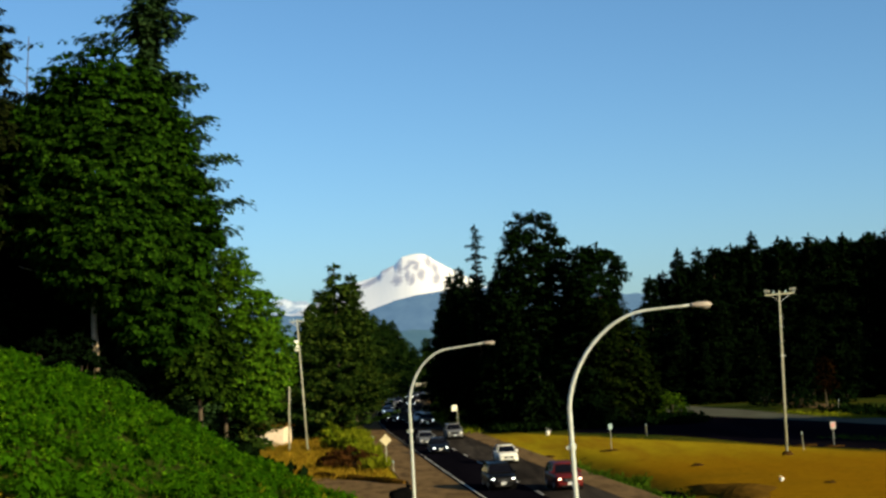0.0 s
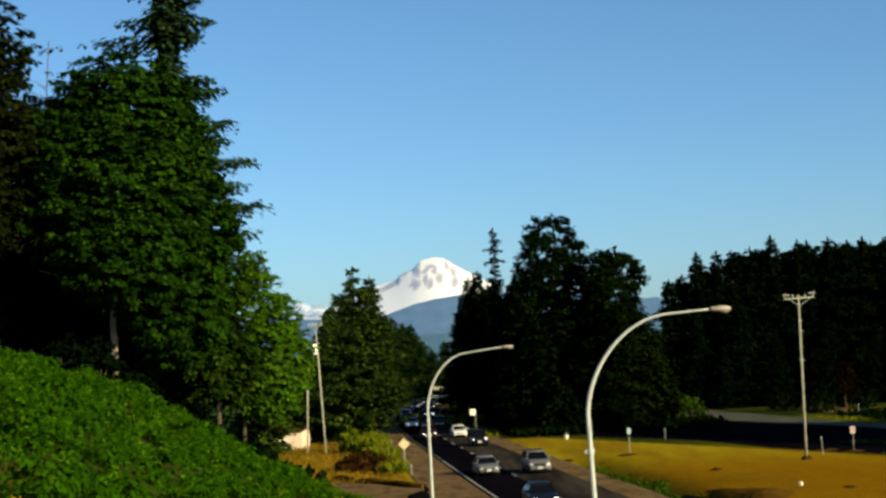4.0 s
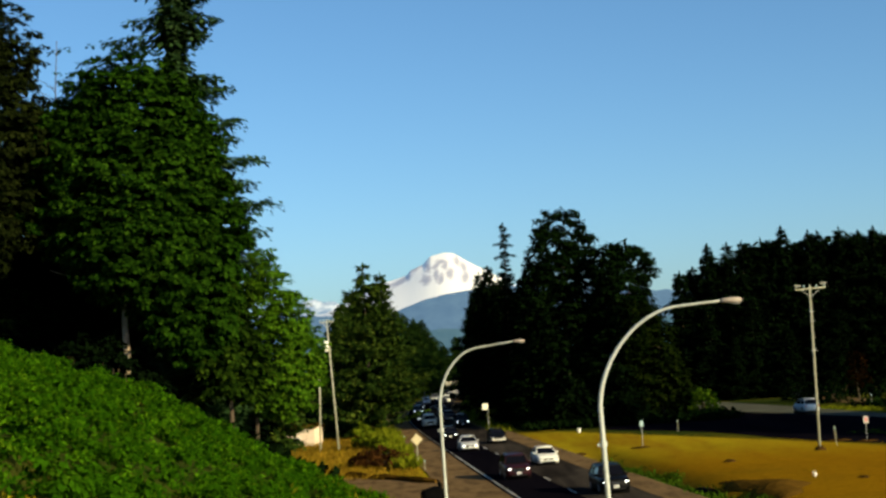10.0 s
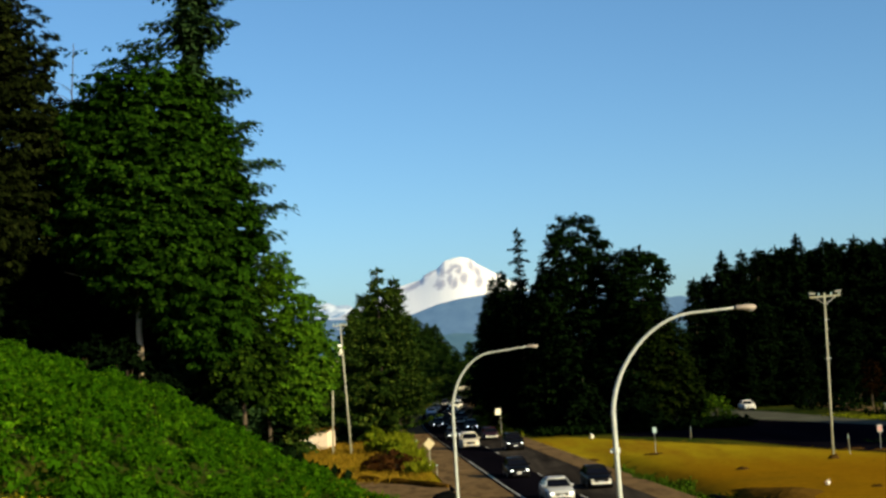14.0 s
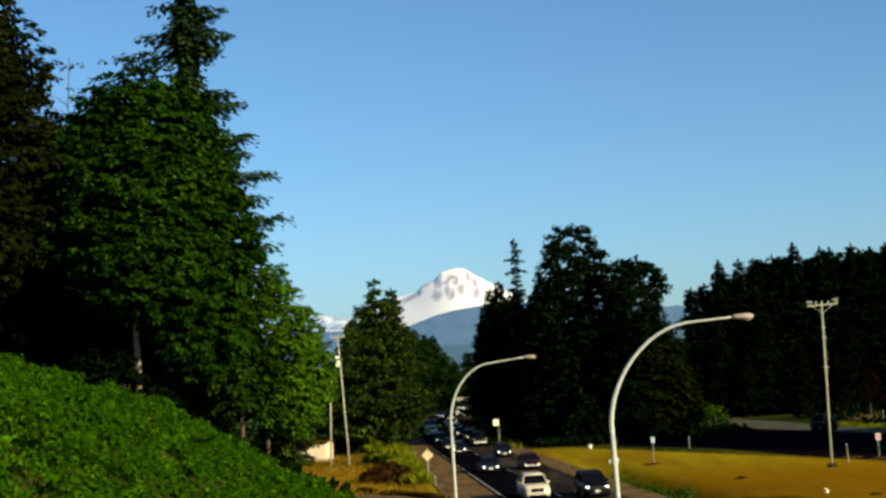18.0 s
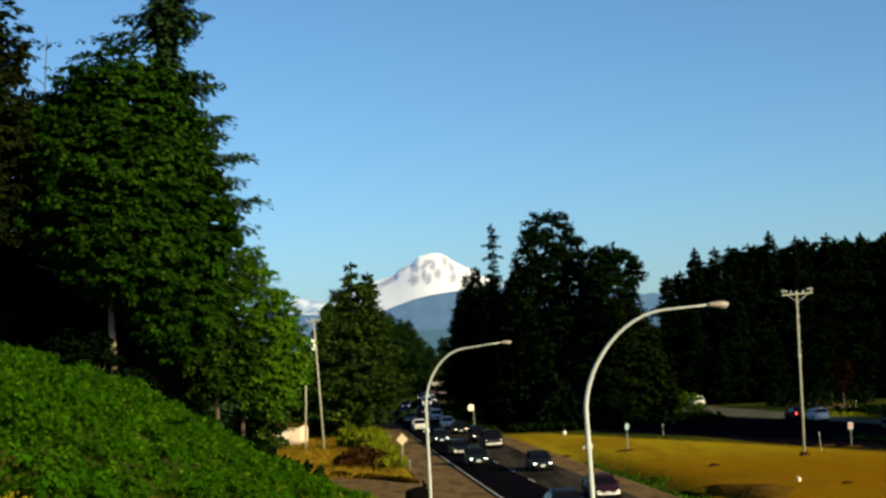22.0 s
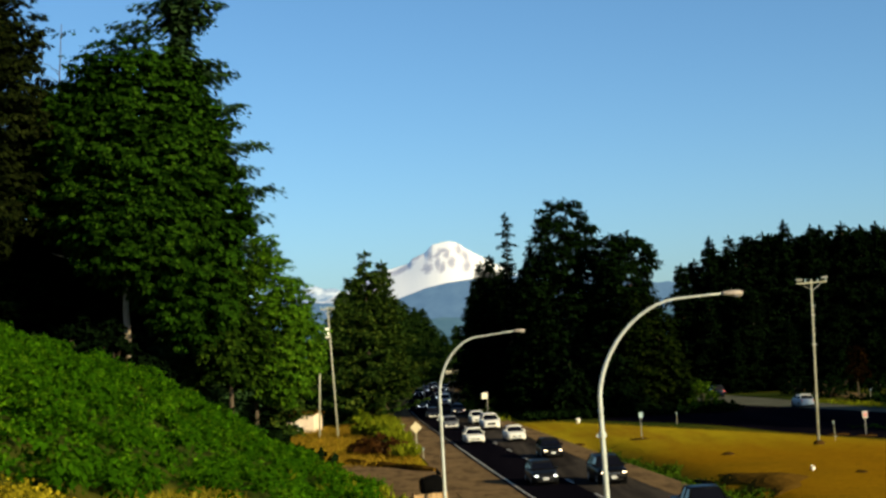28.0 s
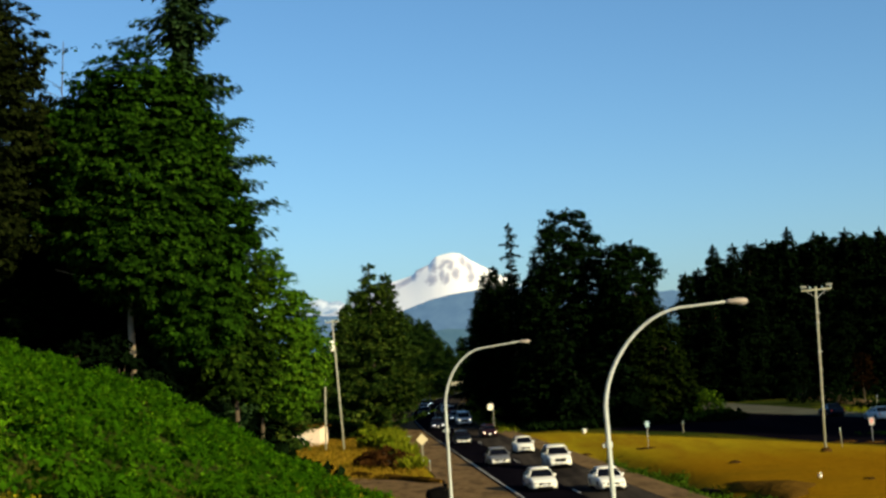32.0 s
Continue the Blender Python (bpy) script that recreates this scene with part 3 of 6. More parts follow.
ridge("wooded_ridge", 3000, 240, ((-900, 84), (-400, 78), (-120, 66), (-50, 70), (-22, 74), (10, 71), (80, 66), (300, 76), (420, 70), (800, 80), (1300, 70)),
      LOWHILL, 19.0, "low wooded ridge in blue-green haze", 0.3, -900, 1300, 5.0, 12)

# ---- trees ----


def crown_leaves(rng, lobes, clumps, leaves, wide, flat=0.45, shell=0.78, holes=-0.20, size=0.3, droop=0.5, core=0.0):
    """Leaves laid like shingles over many small flattened domes near the skin of several rounded lobes."""
    vol = np.array([l[3] * l[4] * (l[5] if len(l) > 5 else 1.0) for l in lobes])
    pick = rng.choice(len(lobes), clumps, p=vol / vol.sum())
    Lb = np.array([l[:5] for l in lobes])[pick]
    d = unit(rng.normal(0, 1, (clumps, 3)))
    r = shell + (1.04 - shell) * rng.random((clumps, 1)) ** 0.6
    C = Lb[:, :3] + d * r * Lb[:, [3, 3, 4]]
    inside = np.zeros(clumps, bool)
    for k, l in enumerate(lobes):
        q = (C - np.array(l[:3])) / np.array([l[3], l[3], l[4]])
        inside |= ((q ** 2).sum(1) < 0.42) & (pick != k)
    inside &= rng.random(clumps) >= core
    # gaps in the outer skin, in flat layers
    gap = np.array([noise.noise(Vector((c[0] * 0.7, c[1] * 0.7, c[2] * 1.5 + 11))) for c in C])
    inside |= (gap < holes) & (r[:, 0] > 0.80)
    C, d = C[~inside], d[~inside]
    n = len(C)
    w = wide * rng.uniform(0.6, 1.5, (n, 1, 1))
    e = unit(rng.normal(0, 1, (n, leaves, 3)) + np.array([0, 0, 0.75]) + d[:, None] * 0.55)
    P = C[:, None] + e * w * np.array([1, 1, flat]) * rng.uniform(0.55, 1.1, (n, leaves, 1))
    N = unit(e * 0.6 + np.array([0, 0, 0.45]) + d[:, None] * 0.35 + rng.normal(0, 0.28, e.shape))
    D = e * np.array([1, 1, 0.2]) + d[:, None] * 0.7 + np.array([0, 0, -droop]) + rng.normal(0, 0.3, e.shape)
    U = unit(D - N * (D * N).sum(-1, keepdims=True))
    V = np.cross(N, U)
    s = size * rng.uniform(0.65, 1.3, n * leaves)
    return P.reshape(-1, 3), U.reshape(-1, 3), V.reshape(-1, 3), s


def trunk_mesh(rng, h, r0, lean=0.03, limbs=6, reach=3.0, start=0.35):
    bm = bmx()
    n = 8
    pts, rad = [], []
    for i in range(n):
        f = i / (n - 1)
        pts.append((rng.normal(0, lean) * h * f * 0.4, rng.normal(0, lean) * h * f * 0.4, h * f - 0.6 * (i == 0)))
        rad.append(r0 * (1 - f * 0.85) * (1.35 if i == 0 else 1))
    tube(bm, pts, rad, 9)
    for k in range(limbs):
        f = start + (0.9 - start) * (k + rng.random()) / limbs
        i = min(int(f * (n - 1)), n - 2)
        b = Vector(pts[i]).lerp(Vector(pts[i + 1]), f * (n - 1) - i)
        a = rng.random() * math.tau
        L = reach * (1.15 - f * 0.7) * (0.7 + 0.5 * rng.random())
        o = Vector((math.cos(a), math.sin(a), 0.0))
        tube(bm, [b, b + o * L * 0.4 + Vector((0, 0, L * 0.25)), b + o * L + Vector((0, 0, L * 0.45))], [r0 * 0.32 * (1 - f * 0.6), r0 * 0.2 * (1 - f * 0.5), 0.02], 6)
    return bm


def broadleaf(name, label, at, lobes, clumps, leaves, size, mat, seed, trunk_h, trunk_r, bark=BARK, spread=0.55, limbs=7, reach=3.5, group="", aspect=0.8, shell=0.4, holes=-0.20, flat=0.45, droop=0.5, core=0.0):
    """lobes: (x, y, z, radius, half height) from the foot of the tree."""
    rng = np.random.default_rng(seed)
    t = thing(name, label, "tree", group, pose(*at))
    part("trunk", trunk_mesh(rng, trunk_h, trunk_r, 0.04, limbs, reach), bark, t, smooth=True)
    P, U, V, s = crown_leaves(rng, lobes, clumps, leaves, spread, flat, shell, holes, size, droop, core)
    c = new("crown", leaf_mesh("crown", P, U, V, s, s * aspect, mat))
    c.parent = t
    return t


def needle_cards(rng, h, radius, bare, step, per, top_pow, droop, card, extra=(), gap=0.0, lump=0.25, fan=0.22, hang=0.25, pinch=(0, 0)):
    """Whorled, drooping boughs of a conifer as sprays of needles."""
    Ps, Ds, Ls = [], [], []
    boughs = []
    z = bare
    ph = rng.random() * 6
    while z < h - 0.15:
        f = (z - bare) / (h - bare)
        rr = radius * (1 - f) ** top_pow * (1 + lump * math.sin(z * 1.7 + ph)) * (0.82 + 0.18 * min(1, f * 6 + 0.2))
        if pinch[0] < z < pinch[1]:
            rr *= 0.5
        k = max(3, int(per * (0.55 + 0.45 * (1 - f))))
        a0 = rng.random() * math.tau
        for i in range(k):
            if rng.random() < gap:
                continue
            boughs.append((z + rng.normal(0, step * 0.3), a0 + i * math.tau / k + rng.normal(0, 0.25), max(0.25, rr * (0.68 + 0.5 * rng.random()))))
        z += step * (1.0 - 0.45 * f)
    boughs += list(extra)
    for z, a, L in boughs:
        n = max(2, int(L / (card * 0.36)))
        u = (np.arange(n) + 0.6) / n
        o = np.array([math.cos(a), math.sin(a), 0])
        side = np.array([-math.sin(a), math.cos(a), 0])
        sag = -droop * L * u ** 1.6 + 0.10 * L * u + 0.05 * L * np.maximum(u - 0.75, 0) * 4 * rng.random()
        C = o * (u * L)[:, None] + np.array([0, 0, z]) + np.array([0, 0, 1]) * sag[:, None]
        for sgn in (-1, 1, -1, 1, 0):
            q = rng.random(n) * abs(sgn)
            jit = rng.normal(0, 0.12 * card, C.shape) + side * (sgn * q * fan * L * (1.1 - u) ** 0.8 * np.minimum(1, u * 4))[:, None]
            jit[:, 2] -= np.abs(rng.normal(0, hang * card, n))
            D = o * (0.8 if sgn else 1.0) + side * sgn * 0.7 + np.array([0, 0, -0.22 - hang * 0.8]) + rng.normal(0, 0.25, C.shape)
            Ps.append(C + jit)
            Ds.append(D)
            Ls.append(card * (1.15 - 0.5 * u) * (0.7 + 0.6 * rng.random(n)))
    Ps.append(np.array([[0, 0, h - 0.5], [0, 0, h - 0.9]]))
    Ds.append(np.array([[0.05, 0, 1.0], [0.3, 0.2, 1.0]]))
    Ls.append(np.array([0.9, 0.8]) * min(1, card * 1.4))
    return np.concatenate(Ps), np.concatenate(Ds), np.concatenate(Ls)


def conifer(name, label, at, h, radius, mat, seed, bare=1.5, step=0.62, per=6, top_pow=0.9, droop=0.32, card=0.95, extra=(), group="", gap=0.06, lump=0.22, trunk_r=None, fan=0.22, hang=0.25, tilt=0.35, pinch=(0, 0)):
    rng = np.random.default_rng(seed)
    t = thing(name, label, "tree", group, pose(*at))
    bm = bmx()
    r0 = trunk_r or h * 0.013
    tube(bm, [(0, 0, -0.8), (0, 0, h * 0.02), (0.05, 0, h * 0.5), (0, 0, h * 0.985)], [r0 * 1.4, r0, r0 * 0.55, 0.02], 8)
    part("trunk", bm, BARK, t, smooth=True)
    P, D, L = needle_cards(rng, h, radius, bare, step, per, top_pow, droop, card, extra, gap, lump, fan, hang, pinch)
    U = unit(D)
    V = unit(np.cross(U, np.array([0, 0, 1.0]) + rng.normal(0, tilt, U.shape)))
    c = new("crown", leaf_mesh("crown", P, U, V, L, L * 0.6, mat, 0.15))
    c.parent = t
    return t


def gz(x, y):
    return float(ground_z(x, y))


# the tall group on the bank
broadleaf("maple_tree", "large dense green broadleaf maple on the bank", (-18.4, 84, gz(-18.4, 84)),
          ((0.4, 0, 12.4, 5.0, 6.0), (0.8, 0, 16.4, 3.8, 3.4), (-3.0, -0.5, 11.6, 3.2, 3.2, 0.3), (3.6, -1, 9.4, 3.6, 5.2), (1.4, -2.4, 8.6, 3.8, 3.4), (3.8, -0.5, 4.8, 2.8, 2.8, 0.8), (2.8, -0.5, 13.6, 3.2, 3.4), (-2.6, -1, 14.4, 2.6, 2.6, 0.9)),
          5400, 25, 0.31, MAPLE, 11, 15, 0.23, PALEBARK, 0.40, 9, 4.2, shell=0.40, holes=-0.30, flat=0.42, core=0.35)
conifer("douglas_fir", "very tall dark Douglas fir with jagged drooping boughs", (-16.6, 94, gz(-16.6, 94)), 36.0 - gz(-16.6, 94) + 1.5, 4.3, DOUGLAS, 21, 1.5, 0.46, 9, 0.80, 0.12, 0.56,
        extra=tuple((z + dz - gz(-16.6, 94), a + da, l * dl) for z, a, l in ((15.4, 0.0, 5.2), (17.2, 0.0, 5.4), (18.9, 0.0, 6.2), (20.3, 0.1, 4.7), (21.8, 0.0, 5.4), (24.2, 0, 4.2), (23.2, 0.1, 3.7), (26.3, -0.1, 3.7), (27.2, 0.2, 2.8), (30.0, 0.1, 2.2), (31.0, 0.1, 2.9), (32.6, 0.1, 2.6))
                    for dz, da, dl in ((0, 0, 1.0), (0.25, 0.3, 0.9), (-0.2, -0.3, 0.92), (-0.4, -0.12, 0.8), (-0.7, 0.15, 0.65)))
        + tuple((z - gz(-16.6, 94), a, l) for z, a, l in ((29.9, 3.15, 4.6), (29.6, 3.25, 3.9), (31.1, 3.1, 3.2), (30.8, 3.0, 2.6), (33.0, 3.1, 2.4))), gap=0.10, lump=0.30, fan=0.26, hang=0.45, tilt=0.22, pinch=(27.3 - gz(-16.6, 94), 29.5 - gz(-16.6, 94)))
broadleaf("brown_leaved_tree", "tall tree with brown-olive leaves beside the maple", (-26.2, 81.5, gz(-26.2, 81.5)),
          ((-0.4, 0, 8.0, 4.2, 4.0), (0.4, 0, 12.5, 4.4, 4.0), (0.2, 0, 17.0, 3.9, 3.2), (-0.6, 0, 20.5, 2.9, 3.2), (-0.4, 0, 25.5, 2.9, 3.6), (-0.4, 0, 30, 2.6, 3.5)),
          4200, 16, 0.32, BROWNLEAF, 22, 26, 0.3, BARK, 0.40, 10, 3.0, shell=0.3, holes=-0.22)
conifer("tall_fir", "tall dark fir at the edge of the wood", (-35, 99, gz(-35, 99)), 36, 8, SHADEFIR, 23, 2, 0.8, 7, 0.7, 0.3, 1.3)
broadleaf("alder_tree", "bright green young alder leaning over the verge", (-12.7, 94, gz(-12.7, 94)),
          ((1.9, 0, 7.2, 2.0, 3.8), (0.9, -0.2, 12.4, 1.0, 1.9), (1.5, 0, 10.8, 1.4, 2.2), (2.3, 0, 9.4, 1.5, 2.0), (3.2, 0, 7.6, 1.4, 2.0), (3.3, 0, 6.2, 1.1, 1.2), (2.3, -0.3, 5.4, 1.6, 2.0), (0.6, -0.5, 6.0, 1.7, 2.4), (1.6, -0.6, 4.6, 1.2, 0.9)),
          1650, 22, 0.25, ALDER, 12, 11, 0.15, BARK, 0.36, 7, 1.8, shell=0.45, holes=-0.16, flat=0.4, core=0.3)
conifer("hemlock_tree", "dark drooping hemlock under the maple's crown", (-13.3, 88, gz(-13.3, 88)), 12.4, 3.3, HEMLOCK, 24, 4.8, 0.45, 8, 0.6, 0.5, 0.55, hang=0.6, tilt=0.25)
broadleaf("bare_topped_tree", "thin half-bare tree beside the tall fir", (-24.6, 95, gz(-24.6, 95)),
          ((0, 0, 15.5, 2.6, 4.5), (0.8, 0, 20.5, 1.8, 2.6), (-1, 0, 9.5, 3.0, 4.0)), 80, 9, 0.28, MAPLE, 13, 22.5, 0.15, BARK, 0.5, 40, 3.0)
# filler tree in the shade-black needle colour, to darken the hollow behind the maple
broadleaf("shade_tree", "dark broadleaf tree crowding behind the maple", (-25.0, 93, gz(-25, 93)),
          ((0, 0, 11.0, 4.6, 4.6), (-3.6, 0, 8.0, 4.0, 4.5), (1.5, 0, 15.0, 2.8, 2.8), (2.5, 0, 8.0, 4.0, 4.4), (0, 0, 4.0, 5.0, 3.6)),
          2600, 10, 0.5, SHADEFIR, 14, 13, 0.3, BARK, 0.42, 8, 3.4)
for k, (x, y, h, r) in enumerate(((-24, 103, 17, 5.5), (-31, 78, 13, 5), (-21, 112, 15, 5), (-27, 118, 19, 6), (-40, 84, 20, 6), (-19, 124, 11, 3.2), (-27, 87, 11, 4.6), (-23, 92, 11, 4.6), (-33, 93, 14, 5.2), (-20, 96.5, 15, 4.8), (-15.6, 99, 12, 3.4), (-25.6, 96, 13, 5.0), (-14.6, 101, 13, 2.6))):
    conifer("wood_fir", "dark fir in the wood behind the bank", (x, y, gz(x, y)), h, r, SHADEFIR, 30 + k, 0.3, 0.6, 7, 0.65, 0.4, 1.1, group="firs of the wood on the bank")

# firs along the left of the road
conifer("roadside_fir", "dense green fir with an upturned crown by the road", (-9.7, 166, 0), 19.4, 5.9, MIDFIR, 41, 1.8, 0.62, 8, 0.72, -0.10, 0.62, ((17.6, 3.1, 1.1), (16.9, 0.1, 1.4), (15.6, 3.0, 2.2), (14.4, 0.2, 2.0), (10.2, 3.1, 4.2), (8.2, 0.1, 5.0), (8.6, 3.2, 4.6), (12.6, 0.1, 3.0), (13.0, 3.3, 2.6), (9.4, 0.3, 4.0), (11.0, 3.2, 3.4), (7.0, 3.0, 4.6)), "firs along the road", 0.2, 0.40, hang=0.12)
conifer("roadside_fir", "dense green fir with a split top by the road", (-8.0, 168, 0), 18.5, 4.4, MIDFIR, 42, 3.0, 0.46, 8, 0.72, -0.10, 0.55, (), "firs along the road", 0.12, 0.25, hang=0.12)
for k, (x, y, h, r) in enumerate(((-13.6, 178, 15.0, 4.4), (-14.6, 205, 18.0, 4.8), (-15.2, 235, 19.0, 5.0), (-15.0, 268, 19.5, 5.0), (-14.6, 300, 20.0, 5.6), (-12.8, 335, 20.0, 6.0), (-12.6, 190, 16.0, 4.0), (-13.6, 220, 17.5, 4.4),
                                  (-10.2, 372, 18.5, 6.4), (-13.7, 418, 21.8, 6.2), (-11.3, 424, 20.6, 6.0), (-9.0, 420, 20.0, 5.6), (-7.0, 408, 16.8, 6.0), (-6.3, 428, 15.4, 5.0), (-3.5, 446, 12.8, 5.0), (0.5, 490, 16.0, 5.0), (7, 520, 15, 5), (-18, 150, 10, 3.5))):
    conifer("roadside_fir", "dark green fir in the row along the road", (x, y, 0), h, r, MIDFIR if y < 240 else FIR, 50 + k, 0.6, 0.6, 7, 0.62, 0.05, 0.80, (), "firs along the road", 0.14, 0.3)

broadleaf("young_poplar", "slender pale green young tree by the road", (-5.6, 250, 0), ((0, 0, 4.0, 0.7, 2.4), (-0.3, 0, 5.4, 0.45, 1.3)), 60, 14, 0.34, LAWN, 78, 5.6, 0.07, PALEBARK, 0.34, 5, 0.6)

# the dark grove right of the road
conifer("spire_fir", "dark fir with a thin bare spire", (6.7, 181, 0), 24.4, 4.2, SHADEFIR, 71, 1, 0.55, 6, 1.35, 0.2, 0.5, ((23.0, 0, 0.9), (22.0, 3, 1.2), (21.8, 0.1, 1.0), (20.6, 0.3, 1.3), (20.4, 3.3, 1.2)), "trees of the dark grove", 0.12, 0.4)
conifer("grove_fir", "dark fir at the corner of the grove", (4.9, 196, 0), 20.0, 5.4, SHADEFIR, 72, 2.6, 0.5, 8, 0.78, 0.15, 0.7, (), "trees of the dark grove")
conifer("grove_fir", "dark fir inside the grove", (9.6, 190, 0), 18.5, 5.0, SHADEFIR, 73, 0.4, 0.55, 7, 0.6, 0.3, 1.05, (), "trees of the dark grove")
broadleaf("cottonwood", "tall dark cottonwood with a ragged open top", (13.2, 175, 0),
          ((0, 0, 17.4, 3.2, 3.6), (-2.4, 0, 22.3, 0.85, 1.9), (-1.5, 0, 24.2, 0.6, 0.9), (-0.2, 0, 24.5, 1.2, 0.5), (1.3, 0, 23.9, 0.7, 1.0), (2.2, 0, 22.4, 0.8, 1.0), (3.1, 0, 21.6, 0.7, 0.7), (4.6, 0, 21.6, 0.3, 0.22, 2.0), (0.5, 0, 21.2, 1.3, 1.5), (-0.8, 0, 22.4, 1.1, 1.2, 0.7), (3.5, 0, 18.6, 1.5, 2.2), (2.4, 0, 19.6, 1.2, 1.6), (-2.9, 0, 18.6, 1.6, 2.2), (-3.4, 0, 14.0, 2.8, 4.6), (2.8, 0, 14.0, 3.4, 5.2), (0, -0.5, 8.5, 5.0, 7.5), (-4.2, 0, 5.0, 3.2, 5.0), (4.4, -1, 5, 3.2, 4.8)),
          4600, 10, 0.5, SHADELEAF, 74, 21, 0.42, BARK, 0.5, 10, 3.6, "trees of the dark grove", holes=-0.10)
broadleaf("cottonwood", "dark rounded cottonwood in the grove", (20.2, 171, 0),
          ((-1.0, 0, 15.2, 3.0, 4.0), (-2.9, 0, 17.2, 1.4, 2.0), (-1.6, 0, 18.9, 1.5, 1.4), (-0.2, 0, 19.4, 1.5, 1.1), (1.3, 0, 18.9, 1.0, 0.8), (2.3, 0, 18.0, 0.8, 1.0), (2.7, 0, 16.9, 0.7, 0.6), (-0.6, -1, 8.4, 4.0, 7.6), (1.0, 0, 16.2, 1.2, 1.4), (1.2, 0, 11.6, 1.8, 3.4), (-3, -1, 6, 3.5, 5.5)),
          3200, 10, 0.5, SHADELEAF, 75, 17, 0.36, BARK, 0.5, 9, 3.2, "trees of the dark grove", holes=-0.10)
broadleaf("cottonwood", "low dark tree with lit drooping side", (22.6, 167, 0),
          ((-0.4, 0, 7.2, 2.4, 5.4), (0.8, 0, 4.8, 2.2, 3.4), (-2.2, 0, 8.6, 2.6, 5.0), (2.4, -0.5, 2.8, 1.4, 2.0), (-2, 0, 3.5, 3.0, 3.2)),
          1800, 10, 0.46, HALFLIT, 76, 9, 0.22, BARK, 0.45, 7, 2.4, "trees of the dark grove")
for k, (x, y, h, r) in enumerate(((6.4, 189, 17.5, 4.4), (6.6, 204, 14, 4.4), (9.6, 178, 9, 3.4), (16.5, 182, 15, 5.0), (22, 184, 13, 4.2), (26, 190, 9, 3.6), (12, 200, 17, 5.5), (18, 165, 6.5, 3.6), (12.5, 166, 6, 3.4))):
    conifer("grove_fir", "dark fir filling the grove", (x, y, 0), h, r, SHADEFIR, 80 + k, 0.2, 0.6, 7, 0.5, 0.35, 1.1, (), "trees of the dark grove")

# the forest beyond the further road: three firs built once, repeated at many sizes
kinds = [conifer("forest_fir", "dark fir in the forest edge beyond the road", (33.75, 221, 0), 19.0, 4.6, SHADEFIR, 90, 0.4, 0.68, 8, 0.70, 0.15, 0.90, (), "forest beyond the further road", 0.15, 0.3),
         conifer("forest_fir", "dark pointed fir in the forest edge", (49.2, 221, 0), 24.7, 5.0, SHADEFIR, 91, 0.4, 0.68, 8, 0.74, 0.12, 0.90, (), "forest beyond the further road", 0.18, 0.35),
         conifer("forest_fir", "dark broad fir in the forest edge", (46.3, 222, 0), 23.2, 6.2, SHADEFIR, 92, 0.4, 0.70, 8, 0.50, 0.2, 0.95, (), "forest beyond the further road", 0.2, 0.35)]
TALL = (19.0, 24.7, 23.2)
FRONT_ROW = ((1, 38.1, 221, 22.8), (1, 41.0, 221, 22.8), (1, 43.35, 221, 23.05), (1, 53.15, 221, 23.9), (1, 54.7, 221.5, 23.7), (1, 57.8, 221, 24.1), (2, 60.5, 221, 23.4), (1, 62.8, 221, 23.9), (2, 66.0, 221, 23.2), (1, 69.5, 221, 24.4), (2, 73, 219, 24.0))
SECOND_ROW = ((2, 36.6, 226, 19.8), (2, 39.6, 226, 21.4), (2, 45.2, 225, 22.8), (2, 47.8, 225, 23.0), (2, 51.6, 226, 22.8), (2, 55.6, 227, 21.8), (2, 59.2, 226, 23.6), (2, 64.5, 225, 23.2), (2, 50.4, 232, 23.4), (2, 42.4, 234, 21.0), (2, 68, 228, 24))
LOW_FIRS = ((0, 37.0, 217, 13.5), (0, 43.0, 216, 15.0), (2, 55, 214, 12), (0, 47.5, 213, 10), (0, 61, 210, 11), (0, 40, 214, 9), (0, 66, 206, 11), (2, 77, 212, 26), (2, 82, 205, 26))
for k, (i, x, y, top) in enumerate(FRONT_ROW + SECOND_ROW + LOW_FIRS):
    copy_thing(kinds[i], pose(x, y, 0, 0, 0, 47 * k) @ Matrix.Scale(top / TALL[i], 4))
# firs go on beside the road beyond the grove, added mostly hidden to shade it
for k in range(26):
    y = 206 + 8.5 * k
    if 287 < y < 342:      # a gap left so that the sun reaches the canopy
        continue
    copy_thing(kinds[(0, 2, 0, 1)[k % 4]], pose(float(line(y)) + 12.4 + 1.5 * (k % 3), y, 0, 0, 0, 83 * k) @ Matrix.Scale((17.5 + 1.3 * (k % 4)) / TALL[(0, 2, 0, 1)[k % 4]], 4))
# the same forest goes on unseen past the further road, added towards the sun to shade the land beyond the field
edge_fir = conifer("forest_fir", "dark broad fir at the end of the forest", (68.5, 132, 0), 20.5, 6.0, SHADEFIR, 93, 0.4, 0.7, 7, 0.45, 0.2, 1.3, (), "forest beyond the further road")
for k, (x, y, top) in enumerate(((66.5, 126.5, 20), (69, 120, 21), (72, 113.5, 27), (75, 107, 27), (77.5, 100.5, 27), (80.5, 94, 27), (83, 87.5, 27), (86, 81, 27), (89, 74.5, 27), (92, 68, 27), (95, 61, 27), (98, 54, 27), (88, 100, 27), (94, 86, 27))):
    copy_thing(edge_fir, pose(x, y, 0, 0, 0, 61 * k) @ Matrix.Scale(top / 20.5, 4))
